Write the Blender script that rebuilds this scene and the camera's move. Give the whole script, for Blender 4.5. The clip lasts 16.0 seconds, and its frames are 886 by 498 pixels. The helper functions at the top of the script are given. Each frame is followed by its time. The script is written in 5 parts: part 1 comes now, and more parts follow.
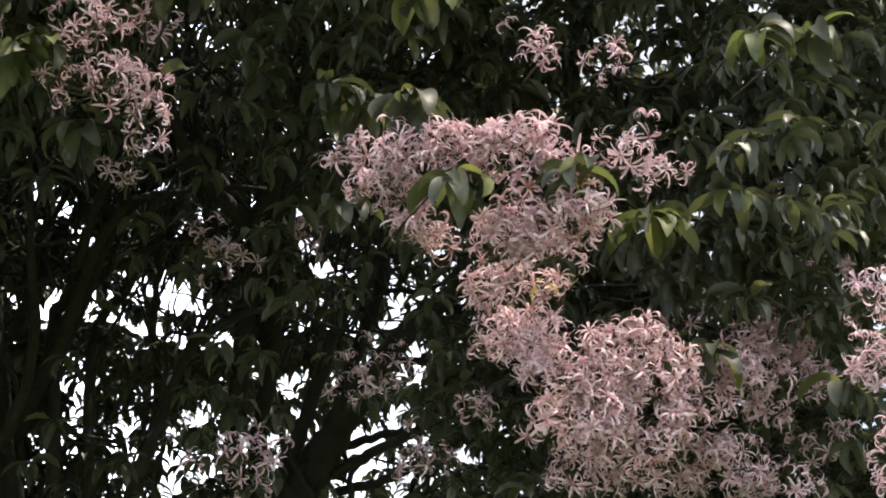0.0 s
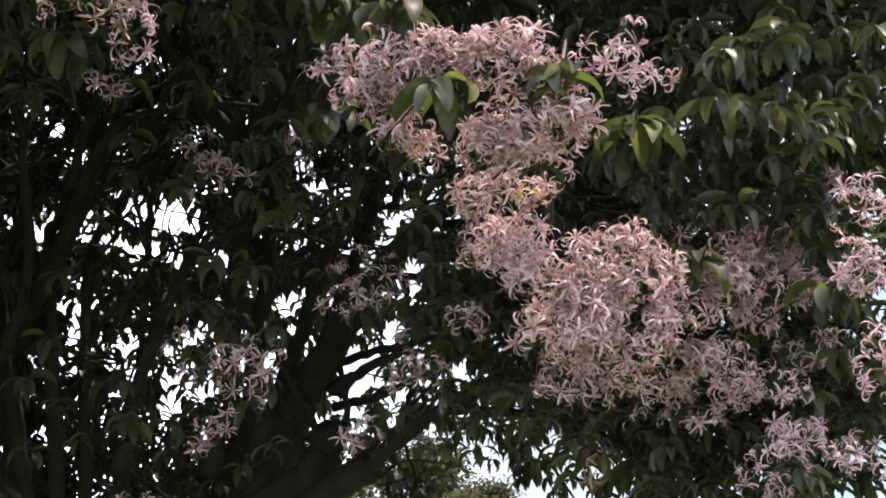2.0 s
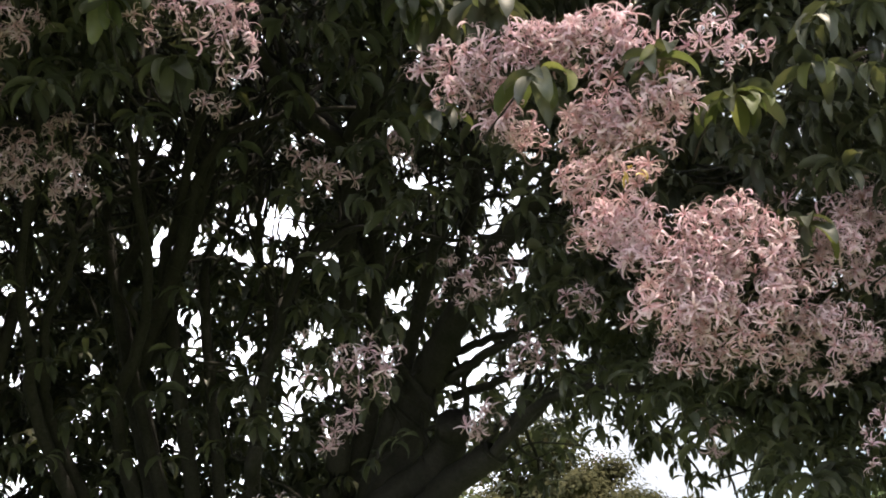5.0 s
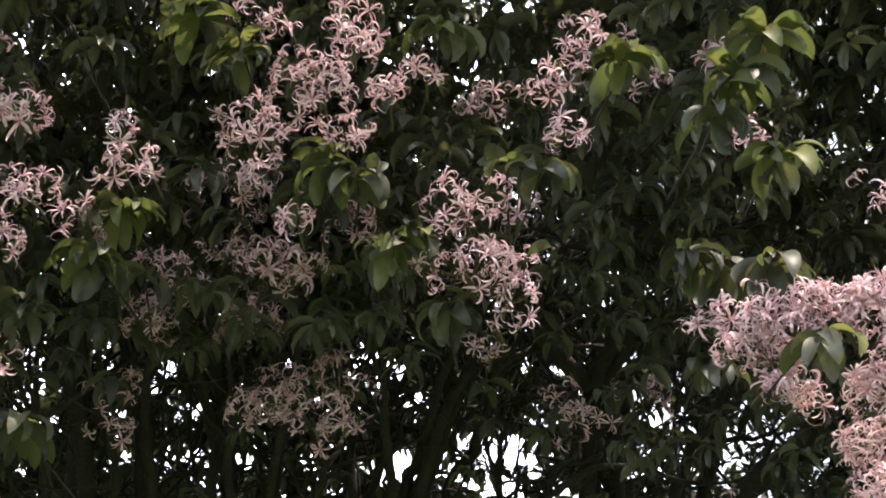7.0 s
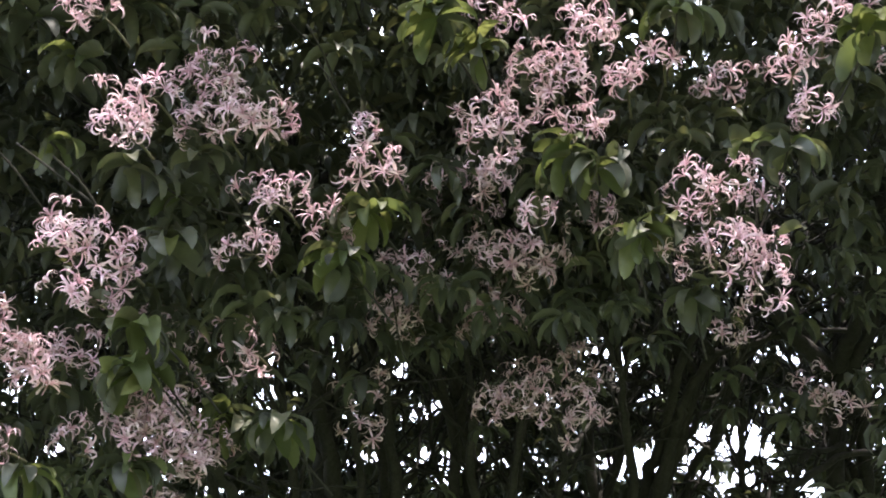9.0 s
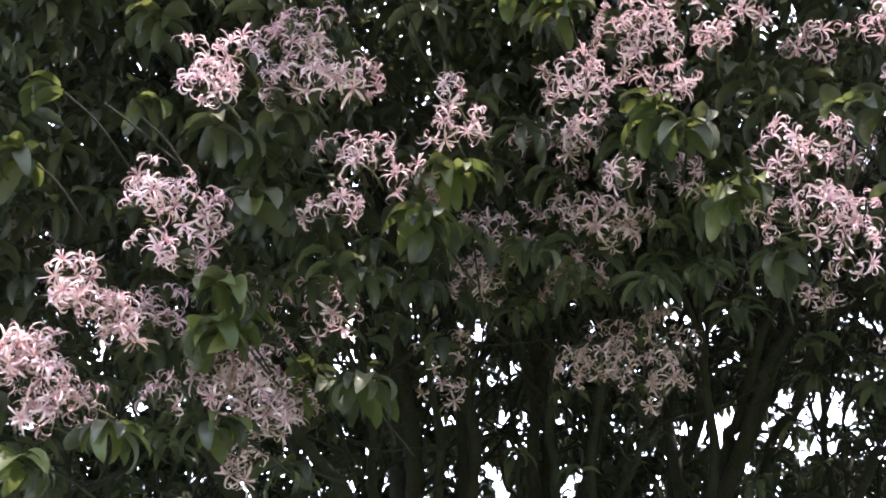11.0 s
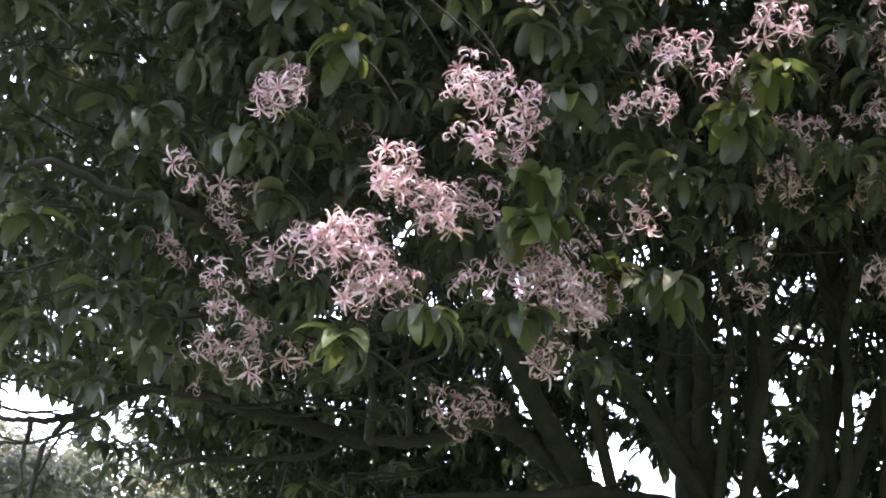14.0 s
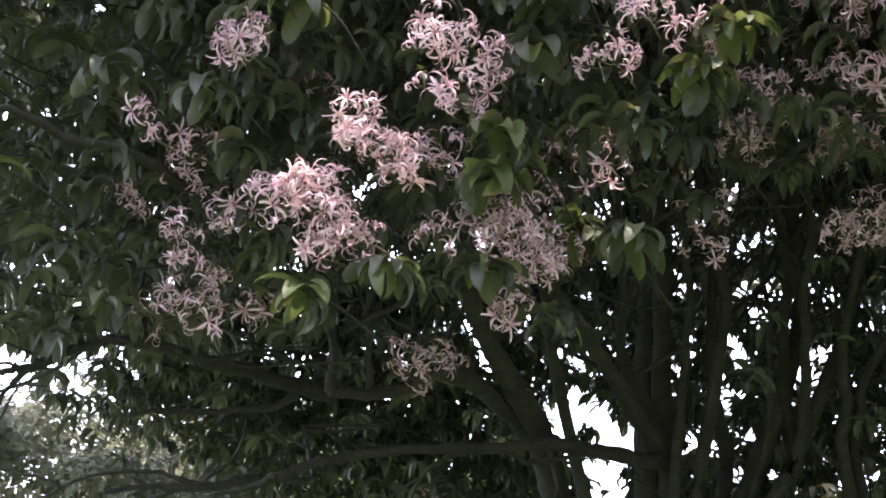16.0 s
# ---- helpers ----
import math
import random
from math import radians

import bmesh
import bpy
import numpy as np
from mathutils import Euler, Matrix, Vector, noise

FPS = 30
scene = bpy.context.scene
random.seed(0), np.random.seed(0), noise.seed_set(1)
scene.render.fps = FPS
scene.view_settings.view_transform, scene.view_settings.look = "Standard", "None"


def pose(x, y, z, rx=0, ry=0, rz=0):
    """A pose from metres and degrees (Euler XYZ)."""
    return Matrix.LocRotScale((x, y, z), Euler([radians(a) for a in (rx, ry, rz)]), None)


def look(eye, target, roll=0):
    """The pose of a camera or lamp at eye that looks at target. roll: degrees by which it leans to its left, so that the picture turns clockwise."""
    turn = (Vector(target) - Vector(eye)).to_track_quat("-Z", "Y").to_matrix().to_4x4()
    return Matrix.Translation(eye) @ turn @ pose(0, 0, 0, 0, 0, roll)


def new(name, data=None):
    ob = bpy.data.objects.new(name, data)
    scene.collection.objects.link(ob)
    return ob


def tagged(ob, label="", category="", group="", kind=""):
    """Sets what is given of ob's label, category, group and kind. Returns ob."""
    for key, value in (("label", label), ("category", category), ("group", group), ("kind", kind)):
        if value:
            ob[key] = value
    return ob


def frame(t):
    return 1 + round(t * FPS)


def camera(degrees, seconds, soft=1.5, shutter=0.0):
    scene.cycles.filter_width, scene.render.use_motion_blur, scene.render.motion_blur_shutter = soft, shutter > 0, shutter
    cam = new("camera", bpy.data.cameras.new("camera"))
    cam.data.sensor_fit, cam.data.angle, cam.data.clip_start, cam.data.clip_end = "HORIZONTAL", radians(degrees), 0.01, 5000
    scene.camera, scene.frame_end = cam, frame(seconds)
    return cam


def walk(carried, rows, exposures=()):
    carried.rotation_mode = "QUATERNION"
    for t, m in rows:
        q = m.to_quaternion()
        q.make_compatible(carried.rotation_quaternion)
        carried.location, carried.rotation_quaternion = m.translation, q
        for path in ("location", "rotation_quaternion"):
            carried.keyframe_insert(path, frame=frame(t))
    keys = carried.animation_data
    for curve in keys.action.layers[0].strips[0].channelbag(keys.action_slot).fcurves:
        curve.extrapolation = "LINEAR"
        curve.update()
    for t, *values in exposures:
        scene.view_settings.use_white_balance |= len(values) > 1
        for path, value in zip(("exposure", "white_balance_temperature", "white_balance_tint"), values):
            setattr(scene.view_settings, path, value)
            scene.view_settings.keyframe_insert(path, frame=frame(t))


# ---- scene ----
cam = camera(34, 16.0, soft=1.85)
PATH = [
    (0, (0.003, 0.002, 1.603), (0.070, 3.660, 3.220), -3.92),
    (0.5, (0.039, 0.023, 1.556), (0.145, 3.713, 3.097), -4.38),
    (1, (0.078, 0.030, 1.520), (0.204, 3.752, 2.981), -4.93),
    (1.5, (0.072, 0.019, 1.545), (0.141, 3.759, 2.962), -4.40),
    (2, (0.046, 0.007, 1.539), (0.092, 3.741, 2.973), -4.22),
    (2.5, (0.052, 0.021, 1.499), (0.183, 3.800, 2.802), -6.00),
    (3, (0.095, 0.065, 1.479), (0.313, 3.924, 2.509), -7.64),
    (3.2, (0.103, 0.080, 1.467), (0.325, 3.959, 2.420), -8.05),
    (5.3, (-0.012, -0.124, 1.555), (-0.316, 3.570, 3.059), -7.14),
    (5.5, (-0.021, -0.133, 1.577), (-0.368, 3.538, 3.128), -6.91),
    (6, (-0.076, -0.134, 1.643), (-0.497, 3.481, 3.303), -5.78),
    (6.5, (-0.151, -0.159, 1.682), (-0.677, 3.368, 3.493), -4.18),
    (7, (-0.232, -0.202, 1.649), (-0.896, 3.207, 3.632), -2.21),
    (7.5, (-0.286, -0.218, 1.650), (-1.093, 3.126, 3.693), -0.74),
    (8, (-0.333, -0.210, 1.644), (-1.296, 3.093, 3.684), 0.15),
    (8.5, (-0.372, -0.221, 1.642), (-1.459, 3.057, 3.661), 0.25),
    (9, (-0.358, -0.216, 1.633), (-1.562, 3.036, 3.626), -0.25),
    (9.2, (-0.362, -0.218, 1.637), (-1.602, 3.026, 3.622), -0.01),
    (11.3, (-0.402, -0.208, 1.626), (-1.844, 3.002, 3.528), 1.80),
    (11.5, (-0.401, -0.214, 1.626), (-1.872, 2.983, 3.527), 1.96),
    (12, (-0.424, -0.258, 1.612), (-1.959, 2.902, 3.524), 3.23),
    (12.5, (-0.448, -0.280, 1.590), (-2.104, 2.846, 3.456), 4.78),
    (13, (-0.461, -0.297, 1.571), (-2.241, 2.792, 3.386), 6.06),
    (13.5, (-0.471, -0.295, 1.564), (-2.400, 2.745, 3.308), 6.51),
    (14, (-0.509, -0.286, 1.547), (-2.594, 2.709, 3.185), 8.68),
    (14.5, (-0.530, -0.286, 1.529), (-2.680, 2.707, 3.085), 10.92),
    (15, (-0.531, -0.287, 1.527), (-2.664, 2.728, 3.063), 10.93),
    (15.5, (-0.528, -0.279, 1.528), (-2.604, 2.772, 3.070), 9.84),
    (16, (-0.520, -0.272, 1.539), (-2.524, 2.828, 3.081), 8.19),
]

LIGHT = [(0, 1.94, 6750, 7), (1.5, 1.98, 6700, 7), (3, 1.72, 6800, 9), (5.5, 2.08, 7050, 8), (7, 2.38, 6800, 11), (8, 2.54, 6300, 12), (9, 2.82, 6150, 13), (12.5, 2.92, 6100, 14), (14.5, 2.8, 6150, 15), (16, 2.78, 6250, 16)]
walk(cam, [(t, look(eye, goal, roll)) for t, eye, goal, roll in PATH], LIGHT)

# ---- sky and sun ----
SUN_TURN, SUN_HEIGHT = 125.0, 68.0      # degrees clockwise from the way ahead (+y), and above the ground
world = bpy.data.worlds.new("sky")
scene.world = world
world.use_nodes = True
wt = world.node_tree
wt.nodes.clear()
w_out = wt.nodes.new("ShaderNodeOutputWorld")
w_bg = wt.nodes.new("ShaderNodeBackground")
w_sky = wt.nodes.new("ShaderNodeTexSky")
w_sky.sky_type = "NISHITA"
w_sky.sun_disc = False
w_sky.sun_elevation = radians(SUN_HEIGHT)
w_sky.sun_rotation = radians(SUN_TURN)
w_sky.dust_density = 5.0
w_tex = wt.nodes.new("ShaderNodeTexCoord")
w_map = wt.nodes.new("ShaderNodeMapping")
w_map.inputs["Scale"].default_value = (1.0, 1.0, 2.2)
w_noise = wt.nodes.new("ShaderNodeTexNoise")
w_noise.inputs["Scale"].default_value = 4.6
w_noise.inputs["Detail"].default_value = 7.0
w_noise.inputs["Roughness"].default_value = 0.52
w_sep = wt.nodes.new("ShaderNodeSeparateXYZ")
w_bank = wt.nodes.new("ShaderNodeMath")          # the cloud bank thickens towards -x
w_bank.operation = "MULTIPLY_ADD"
w_bank.inputs[1].default_value = -0.9
w_bank.inputs[2].default_value = 0.11
w_high = wt.nodes.new("ShaderNodeMapRange")       # more cloud overhead
w_high.interpolation_type = "SMOOTHSTEP"
w_high.inputs["From Min"].default_value, w_high.inputs["From Max"].default_value = 0.24, 0.4
w_high.inputs["To Max"].default_value = 0.5
w_low = wt.nodes.new("ShaderNodeMapRange")        # and heaped low over the horizon
w_low.interpolation_type = "SMOOTHSTEP"
w_low.inputs["From Min"].default_value, w_low.inputs["From Max"].default_value = 0.10, 0.22
w_low.inputs["To Min"].default_value, w_low.inputs["To Max"].default_value = 0.06, 0.0
w_add = wt.nodes.new("ShaderNodeMath")
w_all = wt.nodes.new("ShaderNodeMath")
w_puffs = []
for turn, height, least in ((20.3, 7.6, 0.9966), (15.2, 4.6, 0.9975)):          # heaped clouds low over the trees
    heap = wt.nodes.new("ShaderNodeVectorMath")
    heap.operation = "DOT_PRODUCT"
    heap.inputs[1].default_value = (math.sin(radians(turn)) * math.cos(radians(height)), math.cos(radians(turn)) * math.cos(radians(height)), math.sin(radians(height)))
    wt.links.new(w_tex.outputs["Generated"], heap.inputs[0])
    billow = wt.nodes.new("ShaderNodeTexNoise")
    billow.inputs["Scale"].default_value, billow.inputs["Detail"].default_value = 14.0, 5.0
    wt.links.new(w_tex.outputs["Generated"], billow.inputs["Vector"])
    rough = wt.nodes.new("ShaderNodeMath")
    rough.operation = "MULTIPLY_ADD"
    rough.inputs[1].default_value = 0.009
    wt.links.new(billow.outputs["Fac"], rough.inputs[0])
    wt.links.new(heap.outputs["Value"], rough.inputs[2])
    edge = wt.nodes.new("ShaderNodeMapRange")
    edge.interpolation_type = "SMOOTHSTEP"
    edge.inputs["From Min"].default_value, edge.inputs["From Max"].default_value = least + 0.0036, least + 0.0062
    edge.inputs["To Max"].default_value = 0.3
    wt.links.new(rough.outputs[0], edge.inputs["Value"])
    w_puffs.append(edge)
w_heaps = wt.nodes.new("ShaderNodeMath")
wt.links.new(w_puffs[0].outputs["Result"], w_heaps.inputs[0])
wt.links.new(w_puffs[1].outputs["Result"], w_heaps.inputs[1])
w_more = wt.nodes.new("ShaderNodeMath")
w_sum = wt.nodes.new("ShaderNodeMath")
w_ramp = wt.nodes.new("ShaderNodeMapRange")
w_ramp.interpolation_type = "SMOOTHSTEP"
w_ramp.inputs["From Min"].default_value = 0.46
w_ramp.inputs["From Max"].default_value = 0.66
w_mix = wt.nodes.new("ShaderNodeMix")
w_mix.data_type = "RGBA"
w_gain = wt.nodes.new("ShaderNodeVectorMath")
w_gain.operation = "SCALE"
w_gain.inputs["Scale"].default_value = 0.10
w_lit = wt.nodes.new("ShaderNodeMapRange")         # the clouds over the right of the lawn are thinner and greyer
w_lit.inputs["From Min"].default_value, w_lit.inputs["From Max"].default_value = -0.2, 0.05
w_lit.inputs["To Min"].default_value, w_lit.inputs["To Max"].default_value = 1.2, 0.29
w_back = wt.nodes.new("ShaderNodeMapRange")        # and brighter behind the camera, out of view, as added fill on the foliage
w_back.inputs["From Min"].default_value, w_back.inputs["From Max"].default_value = -0.6, 0.45
w_back.inputs["To Min"].default_value, w_back.inputs["To Max"].default_value = 1.25, 1.0
w_tone = wt.nodes.new("ShaderNodeMath")
w_tone.operation = "MULTIPLY"
w_cloud = wt.nodes.new("ShaderNodeVectorMath")
w_cloud.operation = "SCALE"
w_cloud.inputs[0].default_value = (0.90, 0.97, 1.15)
wt.links.new(w_sep.outputs["X"], w_lit.inputs["Value"])
wt.links.new(w_sep.outputs["Y"], w_back.inputs["Value"])
wt.links.new(w_lit.outputs["Result"], w_tone.inputs[0])
wt.links.new(w_back.outputs["Result"], w_tone.inputs[1])
wt.links.new(w_tone.outputs[0], w_cloud.inputs["Scale"])
wt.links.new(w_cloud.outputs["Vector"], w_mix.inputs["B"])
for a, b in (
    (w_tex.outputs["Generated"], w_map.inputs["Vector"]), (w_map.outputs["Vector"], w_noise.inputs["Vector"]),
    (w_tex.outputs["Generated"], w_sep.inputs["Vector"]), (w_sep.outputs["X"], w_bank.inputs[0]),
    (w_sep.outputs["Z"], w_high.inputs["Value"]), (w_sep.outputs["Z"], w_low.inputs["Value"]),
    (w_high.outputs["Result"], w_add.inputs[0]), (w_low.outputs["Result"], w_add.inputs[1]),
    (w_add.outputs[0], w_all.inputs[0]), (w_bank.outputs[0], w_all.inputs[1]), (w_all.outputs[0], w_more.inputs[0]), (w_heaps.outputs[0], w_more.inputs[1]), (w_more.outputs[0], w_sum.inputs[0]), (w_noise.outputs["Fac"], w_sum.inputs[1]), (w_sum.outputs[0], w_ramp.inputs["Value"]),
    (w_ramp.outputs["Result"], w_mix.inputs["Factor"]), (w_sky.outputs["Color"], w_gain.inputs[0]), (w_gain.outputs["Vector"], w_mix.inputs["A"]),
    (w_mix.outputs["Result"], w_bg.inputs["Color"]), (w_bg.outputs["Background"], w_out.inputs["Surface"]),
):
    wt.links.new(a, b)
w_bg.inputs["Strength"].default_value = 1.0

sun = new("sun", bpy.data.lights.new("sun", "SUN"))
sun.data.energy = 2.5
sun.data.angle = radians(0.6)
sun.data.color = (1.0, 0.89, 0.78)
_a, _e = radians(SUN_TURN), radians(SUN_HEIGHT)
TO_SUN = np.array((math.sin(_a) * math.cos(_e), math.cos(_a) * math.cos(_e), math.sin(_e)))
sun.matrix_world = look((30 * math.sin(_a) * math.cos(_e), 30 * math.cos(_a) * math.cos(_e), 30 * math.sin(_e)), (0, 0, 0))


# ---- materials ----
def material(name):
    m = bpy.data.materials.new(name)
    m.use_nodes = True
    nt = m.node_tree
    return m, nt, nt.nodes["Principled BSDF"], nt.nodes["Material Output"]


def ramp(nt, source, stops):
    r = nt.nodes.new("ShaderNodeValToRGB")
    el = r.color_ramp.elements
    while len(el) < len(stops):
        el.new(0.5)
    for e, (p, c) in zip(el, stops):
        e.position, e.color = p, (*c, 1.0)
    nt.links.new(source, r.inputs["Fac"])
    return r


def noise_of(nt, scale, detail=4.0, rough=0.55):
    c = nt.nodes.new("ShaderNodeTexCoord")
    n = nt.nodes.new("ShaderNodeTexNoise")
    n.inputs["Scale"].default_value, n.inputs["Detail"].default_value, n.inputs["Roughness"].default_value = scale, detail, rough
    nt.links.new(c.outputs["Object"], n.inputs["Vector"])
    return n


def thin(name, stops, through_stops, share, roughness, pieces, grain=60.0, gloss=0.5):
    """A leaf or petal: a glossy skin and light that shines through it, each piece of its own tint."""
    m, nt, bsdf, out = material(name)
    if pieces:
        src = nt.nodes.new("ShaderNodeObjectInfo").outputs["Random"]
    else:
        src = nt.nodes.new("ShaderNodeNewGeometry").outputs["Random Per Island"]
    n = noise_of(nt, grain, 3.0)
    add = nt.nodes.new("ShaderNodeMath")
    add.operation = "MULTIPLY_ADD"
    add.inputs[1].default_value = 0.35
    nt.links.new(n.outputs["Fac"], add.inputs[0])
    sub = nt.nodes.new("ShaderNodeMath")
    sub.operation = "MULTIPLY_ADD"
    sub.inputs[1].default_value = 0.82
    sub.inputs[2].default_value = -0.09
    nt.links.new(src, sub.inputs[0])
    nt.links.new(sub.outputs[0], add.inputs[2])
    c = ramp(nt, add.outputs[0], stops)
    d = ramp(nt, add.outputs[0], through_stops)
    nt.links.new(c.outputs["Color"], bsdf.inputs["Base Color"])
    bsdf.inputs["Roughness"].default_value = roughness
    bsdf.inputs["Specular IOR Level"].default_value = gloss
    tr = nt.nodes.new("ShaderNodeBsdfTranslucent")
    nt.links.new(d.outputs["Color"], tr.inputs["Color"])
    mix = nt.nodes.new("ShaderNodeMixShader")
    mix.inputs["Fac"].default_value = share
    nt.links.new(bsdf.outputs["BSDF"], mix.inputs[1])
    nt.links.new(tr.outputs["BSDF"], mix.inputs[2])
    nt.links.new(mix.outputs["Shader"], out.inputs["Surface"])
    bump = nt.nodes.new("ShaderNodeBump")
    bump.inputs["Strength"].default_value = 0.25
    bump.inputs["Distance"].default_value = 0.002
    nt.links.new(n.outputs["Fac"], bump.inputs["Height"])
    nt.links.new(bump.outputs["Normal"], bsdf.inputs["Normal"])
    return m


LEAF = [(0.0, (0.034, 0.037, 0.029)), (0.5, (0.052, 0.056, 0.041)), (0.85, (0.076, 0.079, 0.052)), (1.0, (0.113, 0.104, 0.061))]
LEAF_T = [(0.0, (0.055, 0.066, 0.028)), (0.6, (0.10, 0.115, 0.042)), (1.0, (0.21, 0.21, 0.07))]
# fresh leaves; part of their brightness is sunlight put into the colour
YOUNG_LIT = [(0.0, (0.044, 0.054, 0.022)), (0.6, (0.072, 0.086, 0.03)), (1.0, (0.125, 0.128, 0.042))]
YOUNG_LIT_T = [(0.0, (0.10, 0.13, 0.036)), (1.0, (0.215, 0.23, 0.065))]
PINK = [(0.0, (0.516, 0.320, 0.386)), (0.35, (0.583, 0.407, 0.468)), (0.7, (0.620, 0.487, 0.537)), (1.0, (0.614, 0.474, 0.461))]
PINK_T = [(0.0, (0.493, 0.320, 0.371)), (1.0, (0.598, 0.453, 0.475))]
m_leaf = thin("leaf green", LEAF, LEAF_T, 0.2, 0.42, False, 60.0, 0.3)
m_leaf_one = thin("leaf green single", LEAF, LEAF_T, 0.22, 0.5, True, 60.0, 0.35)
m_young_lit = thin("sunlit young leaf green", YOUNG_LIT, YOUNG_LIT_T, 0.38, 0.55, True, 60.0, 0.35)
m_petal = thin("petal pink", PINK, PINK_T, 0.30, 0.6, False, 90.0, 0.25)
# the dense heads have a petal tint of their own
DENSE_PINK = [(0.0, (0.501, 0.320, 0.371)), (0.35, (0.569, 0.407, 0.455)), (0.7, (0.620, 0.480, 0.516)), (1.0, (0.628, 0.474, 0.461))]
m_petal_dense = thin("dense-head petal pink", DENSE_PINK, [(0.0, (0.56, 0.36, 0.40)), (1.0, (0.66, 0.50, 0.50))], 0.26, 0.6, False, 90.0, 0.25)
m_petal_one = thin("petal pink single", PINK, PINK_T, 0.30, 0.6, True, 90.0, 0.25)


def heart_of(m, inner):
    """A deeper colour towards a petal's foot."""
    nt = m.node_tree
    bsdf = nt.nodes["Principled BSDF"]
    old = bsdf.inputs["Base Color"].links[0].from_socket
    at = nt.nodes.new("ShaderNodeAttribute")
    at.attribute_name = "along"
    r = nt.nodes.new("ShaderNodeMapRange")
    r.inputs["From Min"].default_value, r.inputs["From Max"].default_value = 0.05, 0.45
    mix = nt.nodes.new("ShaderNodeMix")
    mix.data_type = "RGBA"
    mix.inputs["A"].default_value = (*inner, 1.0)
    nt.links.new(at.outputs["Fac"], r.inputs["Value"])
    nt.links.new(r.outputs["Result"], mix.inputs["Factor"])
    nt.links.new(old, mix.inputs["B"])
    nt.links.new(mix.outputs["Result"], bsdf.inputs["Base Color"])


heart_of(m_petal, (0.40, 0.21, 0.26))
heart_of(m_petal_one, (0.41, 0.20, 0.26))
heart_of(m_petal_dense, (0.42, 0.19, 0.21))
m_yellow = thin("yellowing leaf", [(0.0, (0.22, 0.14, 0.03)), (1.0, (0.34, 0.23, 0.06))], [(0.0, (0.5, 0.33, 0.05)), (1.0, (0.6, 0.42, 0.1))], 0.3, 0.45, True)


def bark(name, dark, light, scale):
    m, nt, bsdf, out = material(name)
    big, fine = noise_of(nt, scale, 5.0), noise_of(nt, scale * 9, 4.0, 0.7)
    mix = nt.nodes.new("ShaderNodeMath")
    mix.operation = "MULTIPLY"
    nt.links.new(big.outputs["Fac"], mix.inputs[0])
    nt.links.new(fine.outputs["Fac"], mix.inputs[1])
    c = ramp(nt, mix.outputs[0], [(0.12, dark), (0.42, light)])
    nt.links.new(c.outputs["Color"], bsdf.inputs["Base Color"])
    bsdf.inputs["Roughness"].default_value = 0.85
    bump = nt.nodes.new("ShaderNodeBump")
    bump.inputs["Strength"].default_value = 0.6
    bump.inputs["Distance"].default_value = 0.01
    nt.links.new(fine.outputs["Fac"], bump.inputs["Height"])
    nt.links.new(bump.outputs["Normal"], bsdf.inputs["Normal"])
    bsdf.inputs["Specular IOR Level"].default_value = 0.3
    return m


# near black: the crown's shade on trunk and boughs put into the colour
m_bark = bark("shade-dark bark", (0.014, 0.0125, 0.011), (0.044, 0.039, 0.035), 7.0)
m_stalk = bark("flower stalk", (0.05, 0.055, 0.03), (0.11, 0.09, 0.055), 40.0)
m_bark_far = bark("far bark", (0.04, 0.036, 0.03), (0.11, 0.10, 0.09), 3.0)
m_far_olive = thin("far olive leaves", [(0.0, (0.036, 0.036, 0.018)), (1.0, (0.066, 0.060, 0.030))], [(0.0, (0.035, 0.042, 0.018)), (1.0, (0.065, 0.065, 0.028))], 0.2, 0.8, False, 3.0, 0.03)
# grey-green, and paler than the olive leaves: haze put into the colour
m_hedge = thin("hazy grey-green narrow leaves", [(0.0, (0.06, 0.068, 0.045)), (1.0, (0.15, 0.145, 0.10))], [(0.0, (0.08, 0.09, 0.045)), (1.0, (0.15, 0.15, 0.08))], 0.2, 0.7, False, 3.0, 0.15)
m_far_green = thin("far green leaves", [(0.0, (0.024, 0.036, 0.018)), (1.0, (0.066, 0.084, 0.034))], [(0.0, (0.04, 0.06, 0.022)), (1.0, (0.09, 0.11, 0.035))], 0.25, 0.7, False, 3.0, 0.05)
m_lime = thin("lime leaves", [(0.0, (0.045, 0.055, 0.022)), (1.0, (0.115, 0.12, 0.045))], [(0.0, (0.06, 0.08, 0.025)), (1.0, (0.14, 0.15, 0.04))], 0.25, 0.65, False, 3.0, 0.2)

m_grass, nt, bsdf, out = material("mown grass")
c = ramp(nt, noise_of(nt, 1.3, 8.0, 0.7).outputs["Fac"], [(0.3, (0.04, 0.066, 0.018)), (0.7, (0.09, 0.112, 0.04))])
nt.links.new(c.outputs["Color"], bsdf.inputs["Base Color"])
bsdf.inputs["Roughness"].default_value = 0.9


